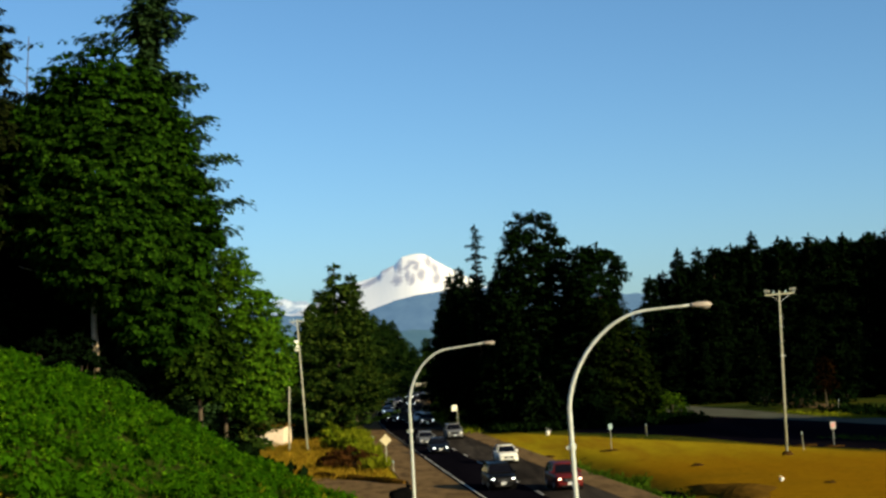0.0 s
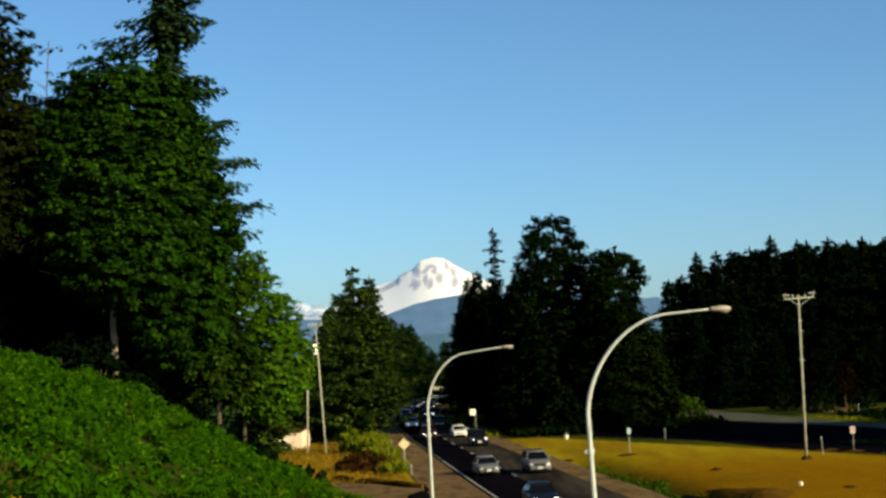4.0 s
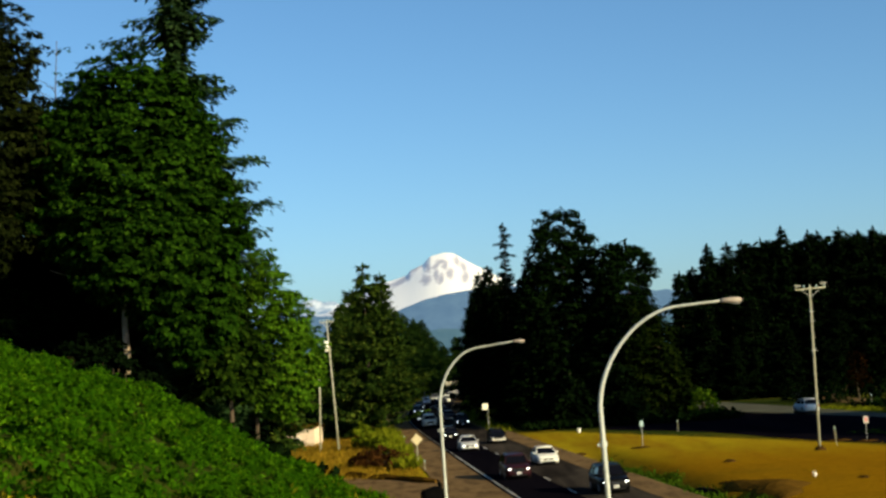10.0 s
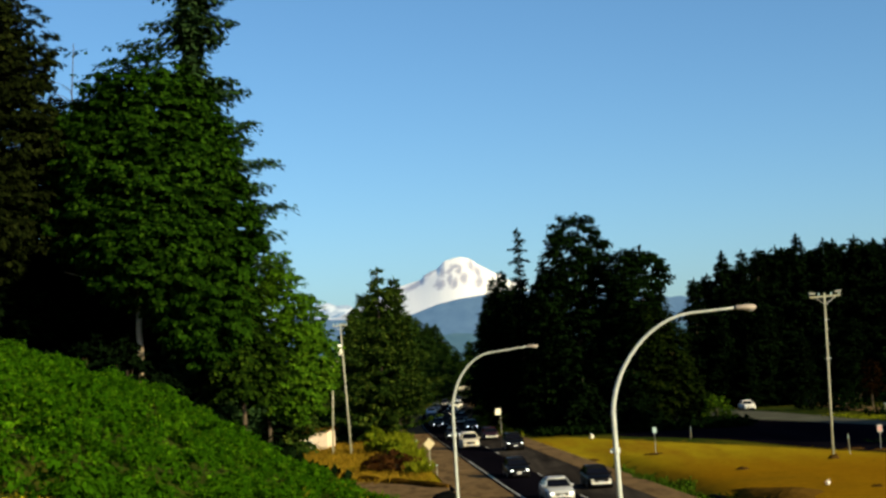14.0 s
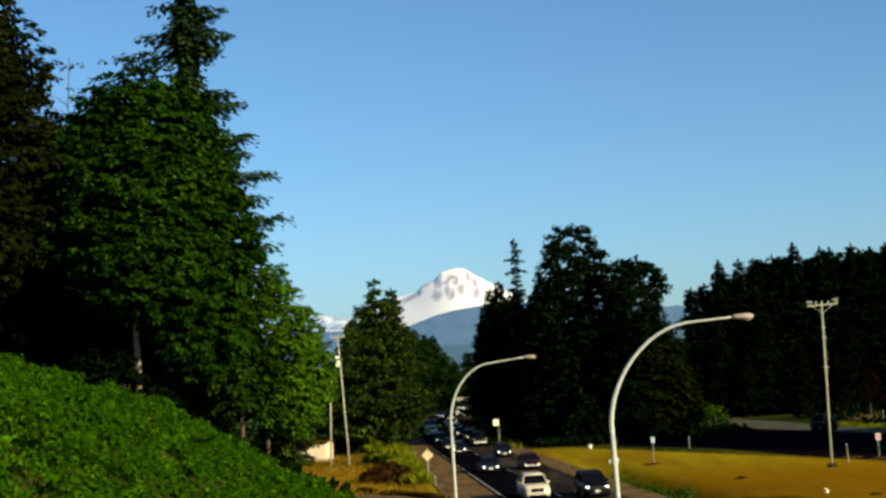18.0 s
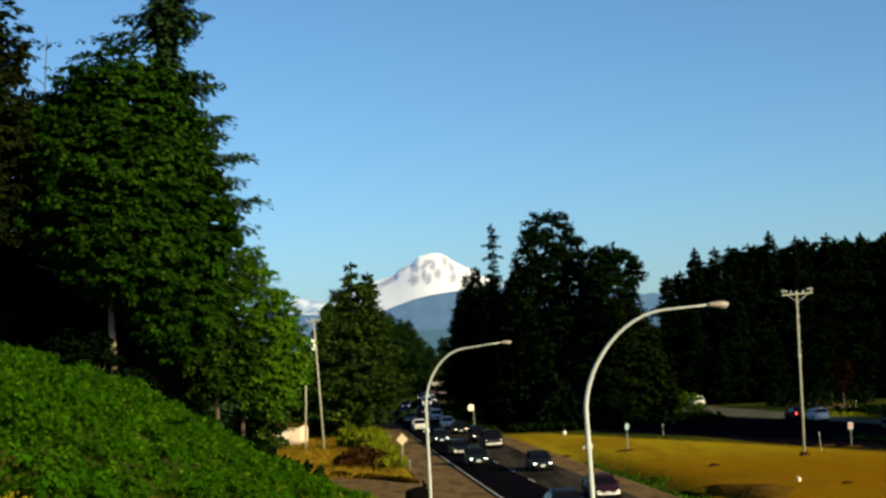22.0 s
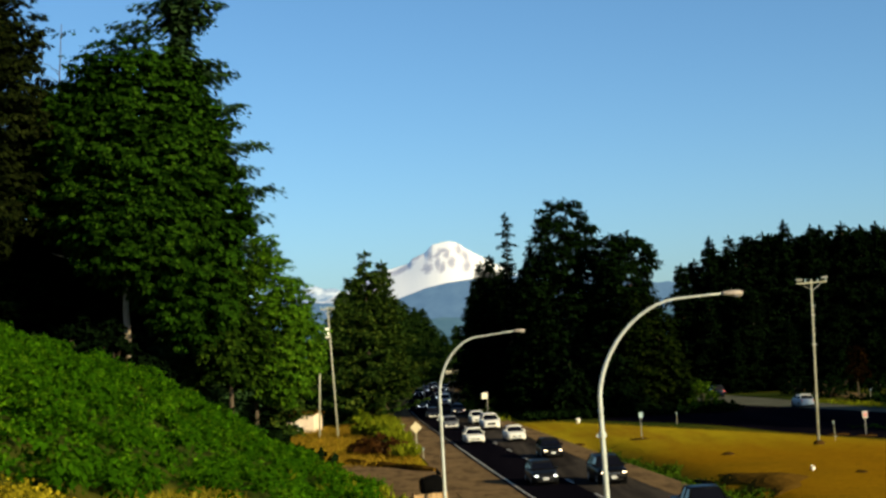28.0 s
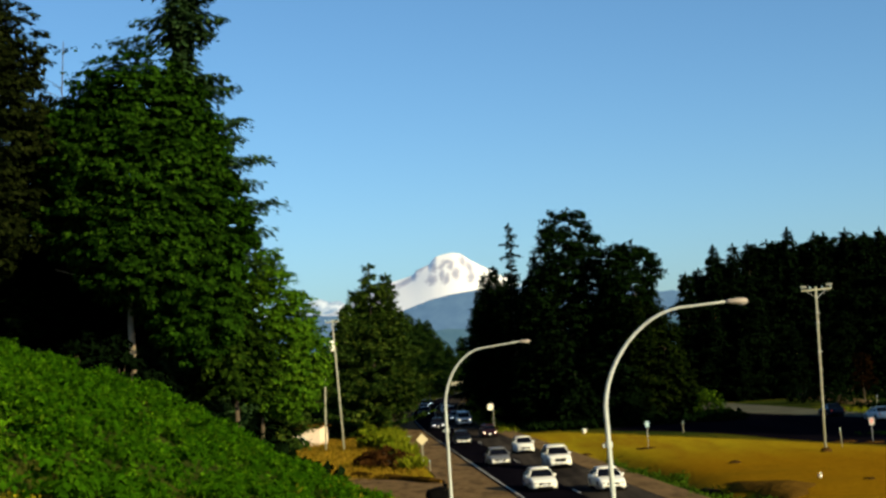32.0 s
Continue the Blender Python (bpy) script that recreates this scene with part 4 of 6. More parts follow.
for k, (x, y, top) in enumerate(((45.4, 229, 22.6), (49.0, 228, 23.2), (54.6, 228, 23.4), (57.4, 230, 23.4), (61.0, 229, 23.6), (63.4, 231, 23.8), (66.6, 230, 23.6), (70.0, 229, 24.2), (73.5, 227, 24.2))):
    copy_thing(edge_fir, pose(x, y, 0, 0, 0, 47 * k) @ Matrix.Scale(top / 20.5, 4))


broadleaf("rusty_tree", "small tree with sparse red-brown leaves", (50.5, 190, 0),
          ((0, 0, 4.4, 1.3, 1.9), (0.6, 0, 2.8, 1.0, 1.3), (-0.6, 0, 3.0, 0.9, 1.2)), 130, 10, 0.30, RUSTY, 77, 4.0, 0.09, BARK, 0.35, 6, 1.0)


def far_woods():
    """Woods that close the distance: many pointed and rounded crowns in one mesh."""
    rng = np.random.default_rng(7)
    Ps, Ds, Ls = [], [], []
    for k in range(420):
        y = rng.uniform(560, 1000)
        x = rng.uniform(-0.42, 0.42) * y
        if y < 760 and abs(x - float(line(y)) - 3) < 14:
            continue
        h = rng.uniform(11, 18)
        n = 60
        f = rng.random(n) ** 0.7
        a = rng.random(n) * math.tau
        r = (1 - f) ** 0.7 * rng.uniform(3.5, 5.5)
        P = np.stack([x + np.cos(a) * r, y + np.sin(a) * r, f * h], -1)
        Ps.append(P)
        Ds.append(np.stack([np.cos(a), np.sin(a), -0.3 + 0 * a], -1) + rng.normal(0, 0.4, (n, 3)))
        Ls.append(rng.uniform(1.8, 3.4, n) * (1.1 - 0.6 * f))
    P, D, L = np.concatenate(Ps), unit(np.concatenate(Ds)), np.concatenate(Ls)
    V = unit(np.cross(D, np.array([0, 0, 1.0]) + rng.normal(0, 0.3, D.shape)))
    tagged(new("far_woods", leaf_mesh("far_woods", P, D, V, L, L * 0.7, FIR)), "distant dark woods closing the valley", "woods", kind="stuff")


far_woods()

# ---- low growth ----


def scatter(name, label, category, n, region, size, mat, seed, up=0.55, aspect=0.7, per=1, spread=0.3, lift=0.0):
    """Leaves or blades over the ground inside a region test."""
    rng = np.random.default_rng(seed)
    (x0, x1, y0, y1), keep = region
    x, y = rng.uniform(x0, x1, n), rng.uniform(y0, y1, n)
    k = keep(x, y, rng)
    x, y = x[k], y[k]
    z = ground_z(x, y)
    if callable(lift):
        z = z + lift(x, y)
    else:
        z = z + lift
    P = np.repeat(np.stack([x, y, z], -1), per, 0)
    P = P + rng.normal(0, 1, P.shape) * np.array([spread, spread, spread * 0.35]) * (per > 1)
    D = np.repeat(rng.normal(0, 1, (len(x), 3)), per, 0) * 0.75 + rng.normal(0, 0.6, P.shape)
    D = unit(D * np.array([1, 1, 0.35]) + np.array([0, 0, up]))
    V = unit(np.cross(D, np.repeat(rng.normal(0, 1, (len(x), 3)), per, 0) + rng.normal(0, 0.5, P.shape)))
    s = size * rng.uniform(0.6, 1.35, len(P))
    return tagged(new(name, leaf_mesh(name, P, D, V, s, s * aspect, mat)), label, category, kind="stuff")


CLUMPS = np.random.default_rng(55).uniform(0, 1, (97, 89))


def clump(x, y):
    """How far each clump of plants stands above or below its neighbours; one in six is a dark pit."""
    u = x / 0.62 + 0.45 * np.sin(y * 1.7) + 0.3 * np.sin(x * 3.1 + y)
    v = y / 1.5 + 0.45 * np.sin(x * 2.3 + 0.5) + 0.25 * np.sin(y * 2.9 - x)
    c = CLUMPS[np.floor(u).astype(int) % 97, np.floor(v).astype(int) % 89]
    return np.where(c < 0.22, -0.95, 0.95 * (c - 0.60))


def frond_height(x, y):
    """Uneven tops of the bracken, clump by clump and in swells of two to three metres."""
    a = np.sin(x * 1.9 + 1.6 * np.sin(y * 0.45)) * np.sin(y * 0.8 + 1.1 * np.sin(x * 0.7))
    return 0.10 + 0.20 * a + clump(x, y) + 0.45 * np.clip(0.3 - tussock(x, y), 0, 1.1)


def tussock(x, y):
    """Below zero inside a tussock, above it in the gaps between."""
    return sum(np.sin(x * a + y * b + c) for a, b, c in ((2.7, 0.7, 0.4), (-2.0, 1.2, 1.7), (1.2, -1.7, 3.0), (3.6, 0.3, 5.1), (-0.8, 0.8, 2.2))) / 2.2


def near_edge(x, y):
    """The dry grass lip at the near, upper end of the bank."""
    return ((EYE_Z - 0.35 - bank(x, y)) / y > 0.0815 + 0.004 * np.sin(x * 2.1)) & (x / y < -0.15 + 0.02 * np.sin(y)) & (y < 46)


def on_bank(x, y, rng):
    b = bank(x, y)
    foot = np.where(y < 74, -0.6 - (y - 70) * 0.1, -1.0 - (y - 74) * 0.36)
    lumps = sum(np.sin(x * a + y * b + c) for a, b, c in ((3.1, 0.8, 0), (-2.2, 1.5, 1), (1.1, 2.4, 2), (4.6, -1.1, 4), (-0.7, 0.9, 5))) / 2.6
    dry = near_edge(x, y)
    holes = tussock(x, y)
    return (b > 0.12) & ~dry & (x > -y * 0.36 - 3) & (lumps + rng.random(len(x)) * 0.7 > -0.25) & (foot - x > 3.3 + 1.1 * smoothstep(74, 86, y) + 0.5 * np.sin(y * 0.9)) & (holes < 0.35)


def ferns(name, label, n, region, size, mat, seed, lift, per=24, wide=0.30, high=0.22, uneven=0.0):
    """Low plants whose fronds arch out from the middle, like small overlapping domes."""
    rng = np.random.default_rng(seed)
    (x0, x1, y0, y1), keep = region
    x, y = rng.uniform(x0, x1, n), rng.uniform(y0, y1, n)
    k = keep(x, y, rng)
    x, y = x[k], y[k]
    C = np.stack([x, y, ground_z(x, y) + lift(x, y) + rng.uniform(-uneven, uneven, len(x))], -1)
    e = unit(rng.normal(0, 1, (len(x), per, 3)) + np.array([0, 0, 0.7]))
    w = rng.uniform(0.6, 1.45, (len(x), 1, 1))
    P = C[:, None] + e * w * np.array([wide, wide, high]) * rng.uniform(0.5, 1.1, (len(x), per, 1))
    N = unit(e * 0.75 + np.array([0.2, -0.15, 0.35]) + rng.normal(0, 0.3, e.shape))
    D = e * np.array([1, 1, 0.1]) + np.array([0, 0, -0.15]) + rng.normal(0, 0.35, e.shape)
    U = unit(D - N * (D * N).sum(-1, keepdims=True))
    s = size * rng.uniform(0.6, 1.4, len(x) * per)
    me = leaf_mesh(name, P.reshape(-1, 3), U.reshape(-1, 3), np.cross(N, U).reshape(-1, 3), s, s * 0.5, mat)
    return tagged(new(name, me), label, "bracken", kind="stuff")


ferns("bracken", "thick bright green bracken covering the bank", 17000, ((-30, 3, 28, 92), on_bank), 0.20, BRACKEN, 101, frond_height, 30, 0.33, 0.20, 0.10)


def young_spots(x, y, rng):
    return on_bank(x, y, rng) & (np.sin(x * 0.55 + y * 0.21) + np.sin(y * 0.37 - x * 0.33 + 1.0) > 0.3)


ferns("young_bracken", "yellow-green young bracken among the darker fronds", 3600, ((-30, 3, 28, 92), young_spots), 0.17, YOUNG, 117, lambda x, y: frond_height(x, y) + 0.06, 30, 0.32, 0.20, 0.08)


def tall_spots(x, y, rng):
    return on_bank(x, y, rng) & (np.sin(x * 2.3 + y) * np.sin(y * 1.7 - x) > 0.45)


ferns("tall_bracken", "taller bracken fronds standing out of the bank", 3600, ((-36, 3, 32, 90), tall_spots), 0.20, BRACKEN, 102, lambda x, y: 0.45 + 0 * x, 26, 0.22, 0.30)


def dry_front(x, y, rng):
    return (x > -y * 0.36 - 2) & near_edge(x, y + 0.6)


scatter("dry_bank_grass", "dry straw grass at the near edge of the bank", "grass", 12000, ((-18, 0, 20, 47), dry_front), 0.30, DRYBANK, 103, 1.6, 0.16, 4, 0.2, 0.0)
scatter("broom_flowers", "yellow flowering broom on the near bank", "flowers", 260, ((-8.4, -7.2, 23.5, 28.4), lambda x, y, rng: rng.random(len(x)) > 0.2), 0.09, BROOM, 104, 1.0, 0.8, 7, 0.22, 0.3)


def verge_left(x, y, rng):
    r = x - line(y)
    return (r < -4.2) & (r > -16) & (bank(x, y) < 0.4) & ~((y < 107) & (r > -12.5)) & (rng.random(len(x)) > 0.25)


scatter("dry_verge_grass", "dry golden grass on the verge by the poles", "grass", 17000, ((-24, 0, 86, 172), verge_left), 0.36, VERGE, 105, 1.4, 0.16, 3, 0.25)


def rise(x, y):
    """Swelling tops of the tall grass."""
    return np.clip(0.5 + 0.5 * np.sin(x * 0.9 + y * 0.23) * np.sin(y * 0.31), 0, 1)


def tall_verge(x, y, rng):
    r = x - line(y)
    return (r < -4.0 - 0.3 * np.sin(y)) & (r > -5.2 - 0.6 * np.sin(y * 0.35) - 0.8 * smoothstep(130, 150, y)) & (y > 114) & (rng.random(len(x)) < 0.4 + 0.6 * (np.sin(x * 1.3 + y * 0.6) > -0.2))


scatter("tall_verge_grass", "tall yellow-green grass along the gravel edge", "grass", 26000, ((-18, 0, 112, 250), tall_verge), 0.85, LAWN, 114, 2.2, 0.16, 5, 0.28, lambda x, y: 0.1 + 0.6 * smoothstep(118, 135, y) * rise(x, y))


def right_verge(x, y, rng):
    r = x - line(y)
    return (r > 7.5) & (r < 9.6 + 0.6 * np.sin(y * 0.4)) & (y > 164) & (y < 225)


scatter("grove_verge_grass", "sunlit green grass slope beside the grove", "grass", 5200, ((0, 12, 158, 240), right_verge), 0.38, LAWN, 115, 1.8, 0.2, 4, 0.3, 0.1)


def low_bank(x, y, rng):
    foot = np.where(y < 74, -0.6 - (y - 70) * 0.1, -1.0 - (y - 74) * 0.36)
    s = foot - x + 1.2 * np.sin(y * 0.4) + 0.8 * np.sin(x * 1.3 + y * 0.9)
    return (s > 1.8) & (s < 6.4) & (y > 50) & (y < 96) & (rng.random(len(x)) < 0.75 - s * 0.12)


scatter("bank_foot_grass", "bright yellow-green grass at the foot of the bank", "grass", 12000, ((-16, 3, 48, 99), low_bank), 0.34, LAWN, 116, 1.4, 0.3, 5, 0.25, 0.25)


def in_field(x, y, rng):
    r = x - line(y)
    return (r > 11.4) & ((x - 11.7) * 0.915 + (y - 155) * 0.405 < 0.3) & (rng.random(len(x)) < 0.35 + 0.65 * (np.sin(x * 0.7 + y * 0.21) * np.sin(y * 0.33 - x * 0.2) > -0.1))


scatter("field_grass", "short dry golden grass of the field", "grass", 9000, ((5, 48, 68, 172), in_field), 0.08, VERGE, 106, 0.25, 0.3, 3, 0.25)


def at_field_edge(x, y, rng):
    d = (x - 11.7) * 0.915 + (y - 155) * 0.405
    return (np.abs(d) < 0.7) & (rng.random(len(x)) < 0.55)


scatter("field_edge_weeds", "taller straw weeds at the field's edge", "grass", 26000, ((6, 40, 90, 168), at_field_edge), 0.11, DRYGRASS, 107, 0.8, 0.3, 2, 0.2)


def in_ditch(x, y, rng):
    r = x - line(y)
    return (np.abs(r - 10.4 + 0.4 * np.sin(y * 0.7)) < (0.85 + 0.35 * np.sin(y * 0.33)) * (1 - 0.8 * smoothstep(96, 120, y))) & (y > 60) & (y < 117)


scatter("ditch_growth", "lush green weeds in the roadside ditch", "weeds", 17000, ((4, 22, 58, 120), in_ditch), 0.22, DITCH, 108, 0.9, 0.5, 5, 0.25, 0.05)


def far_verge(x, y, rng):
    r = x - far_road(y)
    return (r > 9) & (r < 13) & (rng.random(len(x)) < 0.8)


scatter("far_verge_growth", "weeds along the further road, coloured near black for shade", "weeds", 7000, ((30, 66, 150, 176), far_verge), 0.45, SHADELEAF, 109, 1.2, 0.5, 3, 0.5, 0.2)
scatter("far_lawn", "sunlit green grass beside the further road", "grass", 6000, ((38, 54, 150, 190), lambda x, y, rng: (x - far_road(y) > 4.6) & (x - far_road(y) < 8 + np.sin(y * 0.5)) & (y > 153) & (y < 176)), 0.2, LAWN, 112, 1.4, 0.4, 4, 0.3)
scatter("near_lawn_strip", "green grass strip in the shade beyond the field", "grass", 2500, ((31, 46, 112, 128), lambda x, y, rng: (np.abs(x - 35.6 + (y - 122) * 0.35) < 1.6) & (y > 117) & (y < 127)), 0.16, DITCH, 113, 1.4, 0.4, 3, 0.3)
# the next three are leaves coloured near black, to read as shade under trees
scatter("wood_floor_growth", "undergrowth at the foot of the grove, coloured near black for shade", "undergrowth", 5000, ((5, 30, 158, 176), lambda x, y, rng: (x - line(y) > 11) & (y > 161)), 0.5, SHADELEAF, 110, 1.2, 0.6, 3, 0.4, 0.3)
scatter("road_wood_shade", "near-black undergrowth standing in for shade below the roadside firs", "undergrowth", 9000, ((-30, 0, 182, 420), lambda x, y, rng: (x - line(y) < -6.4) & (x - line(y) > -18)), 0.8, SHADELEAF, 118, 1.2, 0.6, 4, 0.6, 0.6)
scatter("wood_edge_shade", "near-black undergrowth standing in for shade below the trees on the bank", "undergrowth", 4500, ((-34, -8, 76, 104), lambda x, y, rng: (bank(x, y) > 0.8) & (y > 80 - x * 0.1)), 0.6, SHADEFIR, 111, 1.2, 0.6, 4, 0.5, 0.5)


def shrub(name, label, x, y, r, h, mat, seed, n=110, leaf=0.3, group=""):
    rng = np.random.default_rng(seed)
    t = thing(name, label, "shrub", group, pose(x, y, gz(x, y)))
    bm = bmx()
    for k in range(6):
        a = k * 1.05 + rng.random()
        tube(bm, [(0, 0, -0.1), (math.cos(a) * r * 0.2, math.sin(a) * r * 0.2, h * 0.3), (math.cos(a) * r * 0.4, math.sin(a) * r * 0.4, h * 0.6)], [0.05, 0.035, 0.01], 5)
    part("stems", bm, BARK, t)
    P, U, V, s = crown_leaves(rng, ((0, 0, h * 0.5, r * 0.85, h * 0.5), (r * 0.4, 0, h * 0.35, r * 0.6, h * 0.38), (-r * 0.45, 0.2, h * 0.38, r * 0.6, h * 0.4)), n, 12, 0.24, 0.6, 0.5, -0.3, leaf, -0.4)
    c = new("foliage", leaf_mesh("foliage", P, U, V, s, s * 0.7, mat))
    c.parent = t
    return t


for k, (x, y, r, h, mt) in enumerate(((-7.4, 137, 0.7, 1.8, SHRUB), (-9.6, 148, 1.0, 2.6, SHRUB))):
    shrub("roadside_shrub", "olive green roadside shrub on the dry verge", x, y, r, h, mt, 200 + k, 120, 0.32, "shrubs on the verge")
for k, (x, y, r, h) in enumerate(((3.4, 196, 1.6, 3.4), (2.4, 205, 1.8, 3.8), (4.6, 188, 1.2, 2.0))):
    shrub("grove_shrub", "green shrub at the road beside the grove", x, y, r, h, SHRUB, 220 + k, 110, 0.34, "shrubs by the grove")
# four of these wear the leaf colour blackened for shade
for k, (x, y, r, h, mt) in enumerate(((26.4, 163, 1.5, 3.6, DITCH), (27.6, 166, 1.4, 3.0, DITCH), (46, 186, 2.0, 2.8, SHADELEAF), (50, 196, 2.2, 3.2, SHADELEAF), (54, 194, 2.0, 2.4, SHADELEAF), (44, 196, 2.2, 3.4, SHADELEAF))):
    shrub("meadow_shrub", "green shrub beside the further road", x, y, r, h, mt, 240 + k, 110, 0.34, "shrubs by the further road")
for k, (x, y, r, h) in enumerate(((-5.7, 118.5, 1.2, 1.1), (-7.1, 120.5, 1.4, 1.3), (-5.0, 120.0, 1.0, 1.1), (-8.0, 122.5, 1.2, 1.2), (-6.4, 125.0, 1.2, 1.5))):
    shrub("withered_shrub", "brown withered brush pile on the verge", x, y, r, h, leaf_mat("withered_leaves", (0.02, 0.008, 0.003), (0.05, 0.022, 0.006), (0.09, 0.042, 0.012), 0.7) if k == 0 else bpy.data.materials["withered_leaves"], 260 + k, 90, 0.26, "withered brush")

# added in shade-black leaves to hide the lower trunk in darkness
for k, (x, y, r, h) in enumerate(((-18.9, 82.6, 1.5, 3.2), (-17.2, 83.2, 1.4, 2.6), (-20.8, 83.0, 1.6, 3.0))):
    shrub("shade_shrub", "leafy undergrowth at the foot of the maple, blackened for shade", x, y, r, h, SHADEFIR, 280 + k, 150, 0.3, "undergrowth below the maple")

# low earth edge along the driveway
bm = bmx()
pts = [(-8.6 + 0.68 * i, 112.2 - 1.12 * i + 0.3 * math.sin(i * 1.3), 0.10) for i in range(11)]
tube(bm, pts, [0.15 + 0.18 * abs(math.sin(i * 0.9 + 0.4)) for i in range(11)], 7)
tagged(part("earth_edge", bm, EARTH, None), "low dark earth edge beside the driveway", "earth bank", kind="structure")



def earth_patch(x, y, rx, ry, high, seed):
    """A low uneven heap of bare soil in the grass."""
    rng = np.random.default_rng(seed)
    t = thing("earth_patch", "small bare patch of dark brown earth in the grass", "earth patch", "bare patches in the field", pose(x, y, gz(x, y)))
    bm = bmx()
    rings = []
    for f, h in ((1.0, -0.04), (0.8, high * 0.5), (0.45, high), (0.15, high * 0.9)):
        rings.append([bm.verts.new((rx * f * math.cos(a) * (0.75 + 0.5 * rng.random()), ry * f * math.sin(a) * (0.75 + 0.5 * rng.random()), h * (0.7 + 0.6 * rng.random()))) for a in np.linspace(0, math.tau, 14, endpoint=False)])
    for r0, r1 in zip(rings, rings[1:]):
        for k in range(14):
            bm.faces.new((r0[k], r0[(k + 1) % 14], r1[(k + 1) % 14], r1[k]))
    bm.faces.new(rings[-1])
    part("soil", bm, SOIL, t, smooth=True)


for k, (x, y, rx, ry, high) in enumerate(((17.9, 101.1, 0.55, 0.6, 0.12), (9.9, 125.4, 0.55, 1.0, 0.12), (10.5, 103.5, 0.35, 0.6, 0.10), (14.5, 121.4, 0.8, 0.8, 0.10), (25.3, 106.6, 0.45, 0.5, 0.25), (29.4, 117.8, 1.3, 0.7, 0.15), (31.0, 115.2, 1.1, 0.6, 0.15), (22.3, 84.4, 0.4, 0.5, 0.08))):
    earth_patch(x, y, rx, ry, high, 300 + k)


def culvert():
    """The open end of a corrugated drain pipe in the ditch."""
    t = thing("culvert", "dark open end of a drain pipe in the ditch", "drain pipe", at=pose(14.1, 85.7, gz(14.1, 85.7) + 0.15, 0, 0, 20))
    bm = bmx()
    rings = []
    for y_, r_ in ((1.6, 0.34), (1.2, 0.36), (0.8, 0.34), (0.4, 0.36), (0.0, 0.34), (0.0, 0.30), (1.5, 0.30)):
        rings.append([bm.verts.new((r_ * math.cos(a), y_, r_ * math.sin(a))) for a in np.linspace(0, math.tau, 16, endpoint=False)])
    for r0, r1 in zip(rings, rings[1:]):
        for k in range(16):
            bm.faces.new((r0[k], r0[(k + 1) % 16], r1[(k + 1) % 16], r1[k]))
    bm.faces.new(rings[-1])
    part("pipe", bm, BLACKBAG, t, smooth=True)


culvert()

# ---- street lamps ----


def street_lamp(at, lean, straight, rx, rz, arm, rise, group, tight=0.0, thick=0.102, head_size=1.0):
    """A tapered steel pole that bends over in a long arm to a flat lamp head."""
    t = thing("street_lamp", "pale steel davit street lamp with a long curved arm", "street lamp", group, at)
    pts = [(lean * z, 0, z) for z in np.linspace(0.0, straight, 8)]
    x0 = lean * straight
    for k in range(1, 13):
        a = k / 12 * math.pi / 2
        cut = tight * math.sin(2 * a)
        pts.append((x0 + rx * (1 - math.cos(a)) + lean * 0.5 * k / 12 + cut, 0, straight + rz * math.sin(a) - cut))
    xe, ze = pts[-1][0], pts[-1][2]
    for k in range(1, 4):
        pts.append((xe + arm * k / 3, 0, ze + rise * k / 3))
    n = len(pts)
    bm = bmx()
    tube(bm, pts, [thick * (1 - 0.69 * i / (n - 1)) for i in range(n)], 12)
    part("pole", bm, STEEL, t, smooth=True)
    bm = bmx()
    box(bm, (0, 0, 0.02), (0.42, 0.42, 0.04), 0.01)
    for sx_ in (-1, 1):
        for sy_ in (-1, 1):
            bmesh.ops.create_cone(bm, cap_ends=True, segments=6, radius1=0.025, radius2=0.025, depth=0.07, matrix=Matrix.Translation((sx_ * 0.15, sy_ * 0.15, 0.06)))
    part("base_plate", bm, GALV, t)
    bm = bmx()
    zc = straight * 0.80
    tube(bm, [(lean * zc, 0, zc - 0.09), (lean * zc, 0, zc + 0.09)], [0.125, 0.125], 12)
    box(bm, (lean * zc - 0.14, 0, zc - 0.03), (0.12, 0.08, 0.12), 0.015)
    part("collar", bm, STEEL, t)
    xe, ze = pts[-1][0], pts[-1][2]
    bm = bmx()
    rings = []
    for y_, w, h0, h1 in ((0.0, 0.06, -0.05, 0.05), (0.12, 0.11, -0.07, 0.08), (0.45, 0.15, -0.10, 0.11), (0.68, 0.14, -0.10, 0.09), (0.80, 0.07, -0.06, 0.04)):
        rings.append([bm.verts.new((xe - 0.05 + y_ * head_size, a * w * head_size, ze + b * head_size)) for a, b in ((-1, h0 * 0.5), (-0.7, h0), (0.7, h0), (1, h0 * 0.5), (0.9, h1 * 0.6), (0.4, h1), (-0.4, h1), (-0.9, h1 * 0.6))])
    for r0, r1 in zip(rings, rings[1:]):
        for k in range(8):
            bm.faces.new((r0[k], r0[(k + 1) % 8], r1[(k + 1) % 8], r1[k]))
    bm.faces.new(rings[0][::-1])
    bm.faces.new(rings[-1])
    head = part("lamp_head", bm, LAMPHEAD, t, smooth=True)
    bm = bmx()
    bmesh.ops.create_uvsphere(bm, u_segments=10, v_segments=6, radius=1, matrix=Matrix.Translation((xe + 0.52 * head_size, 0, ze - 0.09 * head_size)) @ Matrix.Diagonal((0.19 * head_size, 0.11 * head_size, 0.08 * head_size, 1)))
    part("lens", bm, LENSDARK, head, smooth=True)
    return t


street_lamp(pose(4.82, 50, 0), -0.019, 6.3, 2.75, 3.14, 1.55, 0.10, "street lamps", 0.11, 0.100, 0.9)
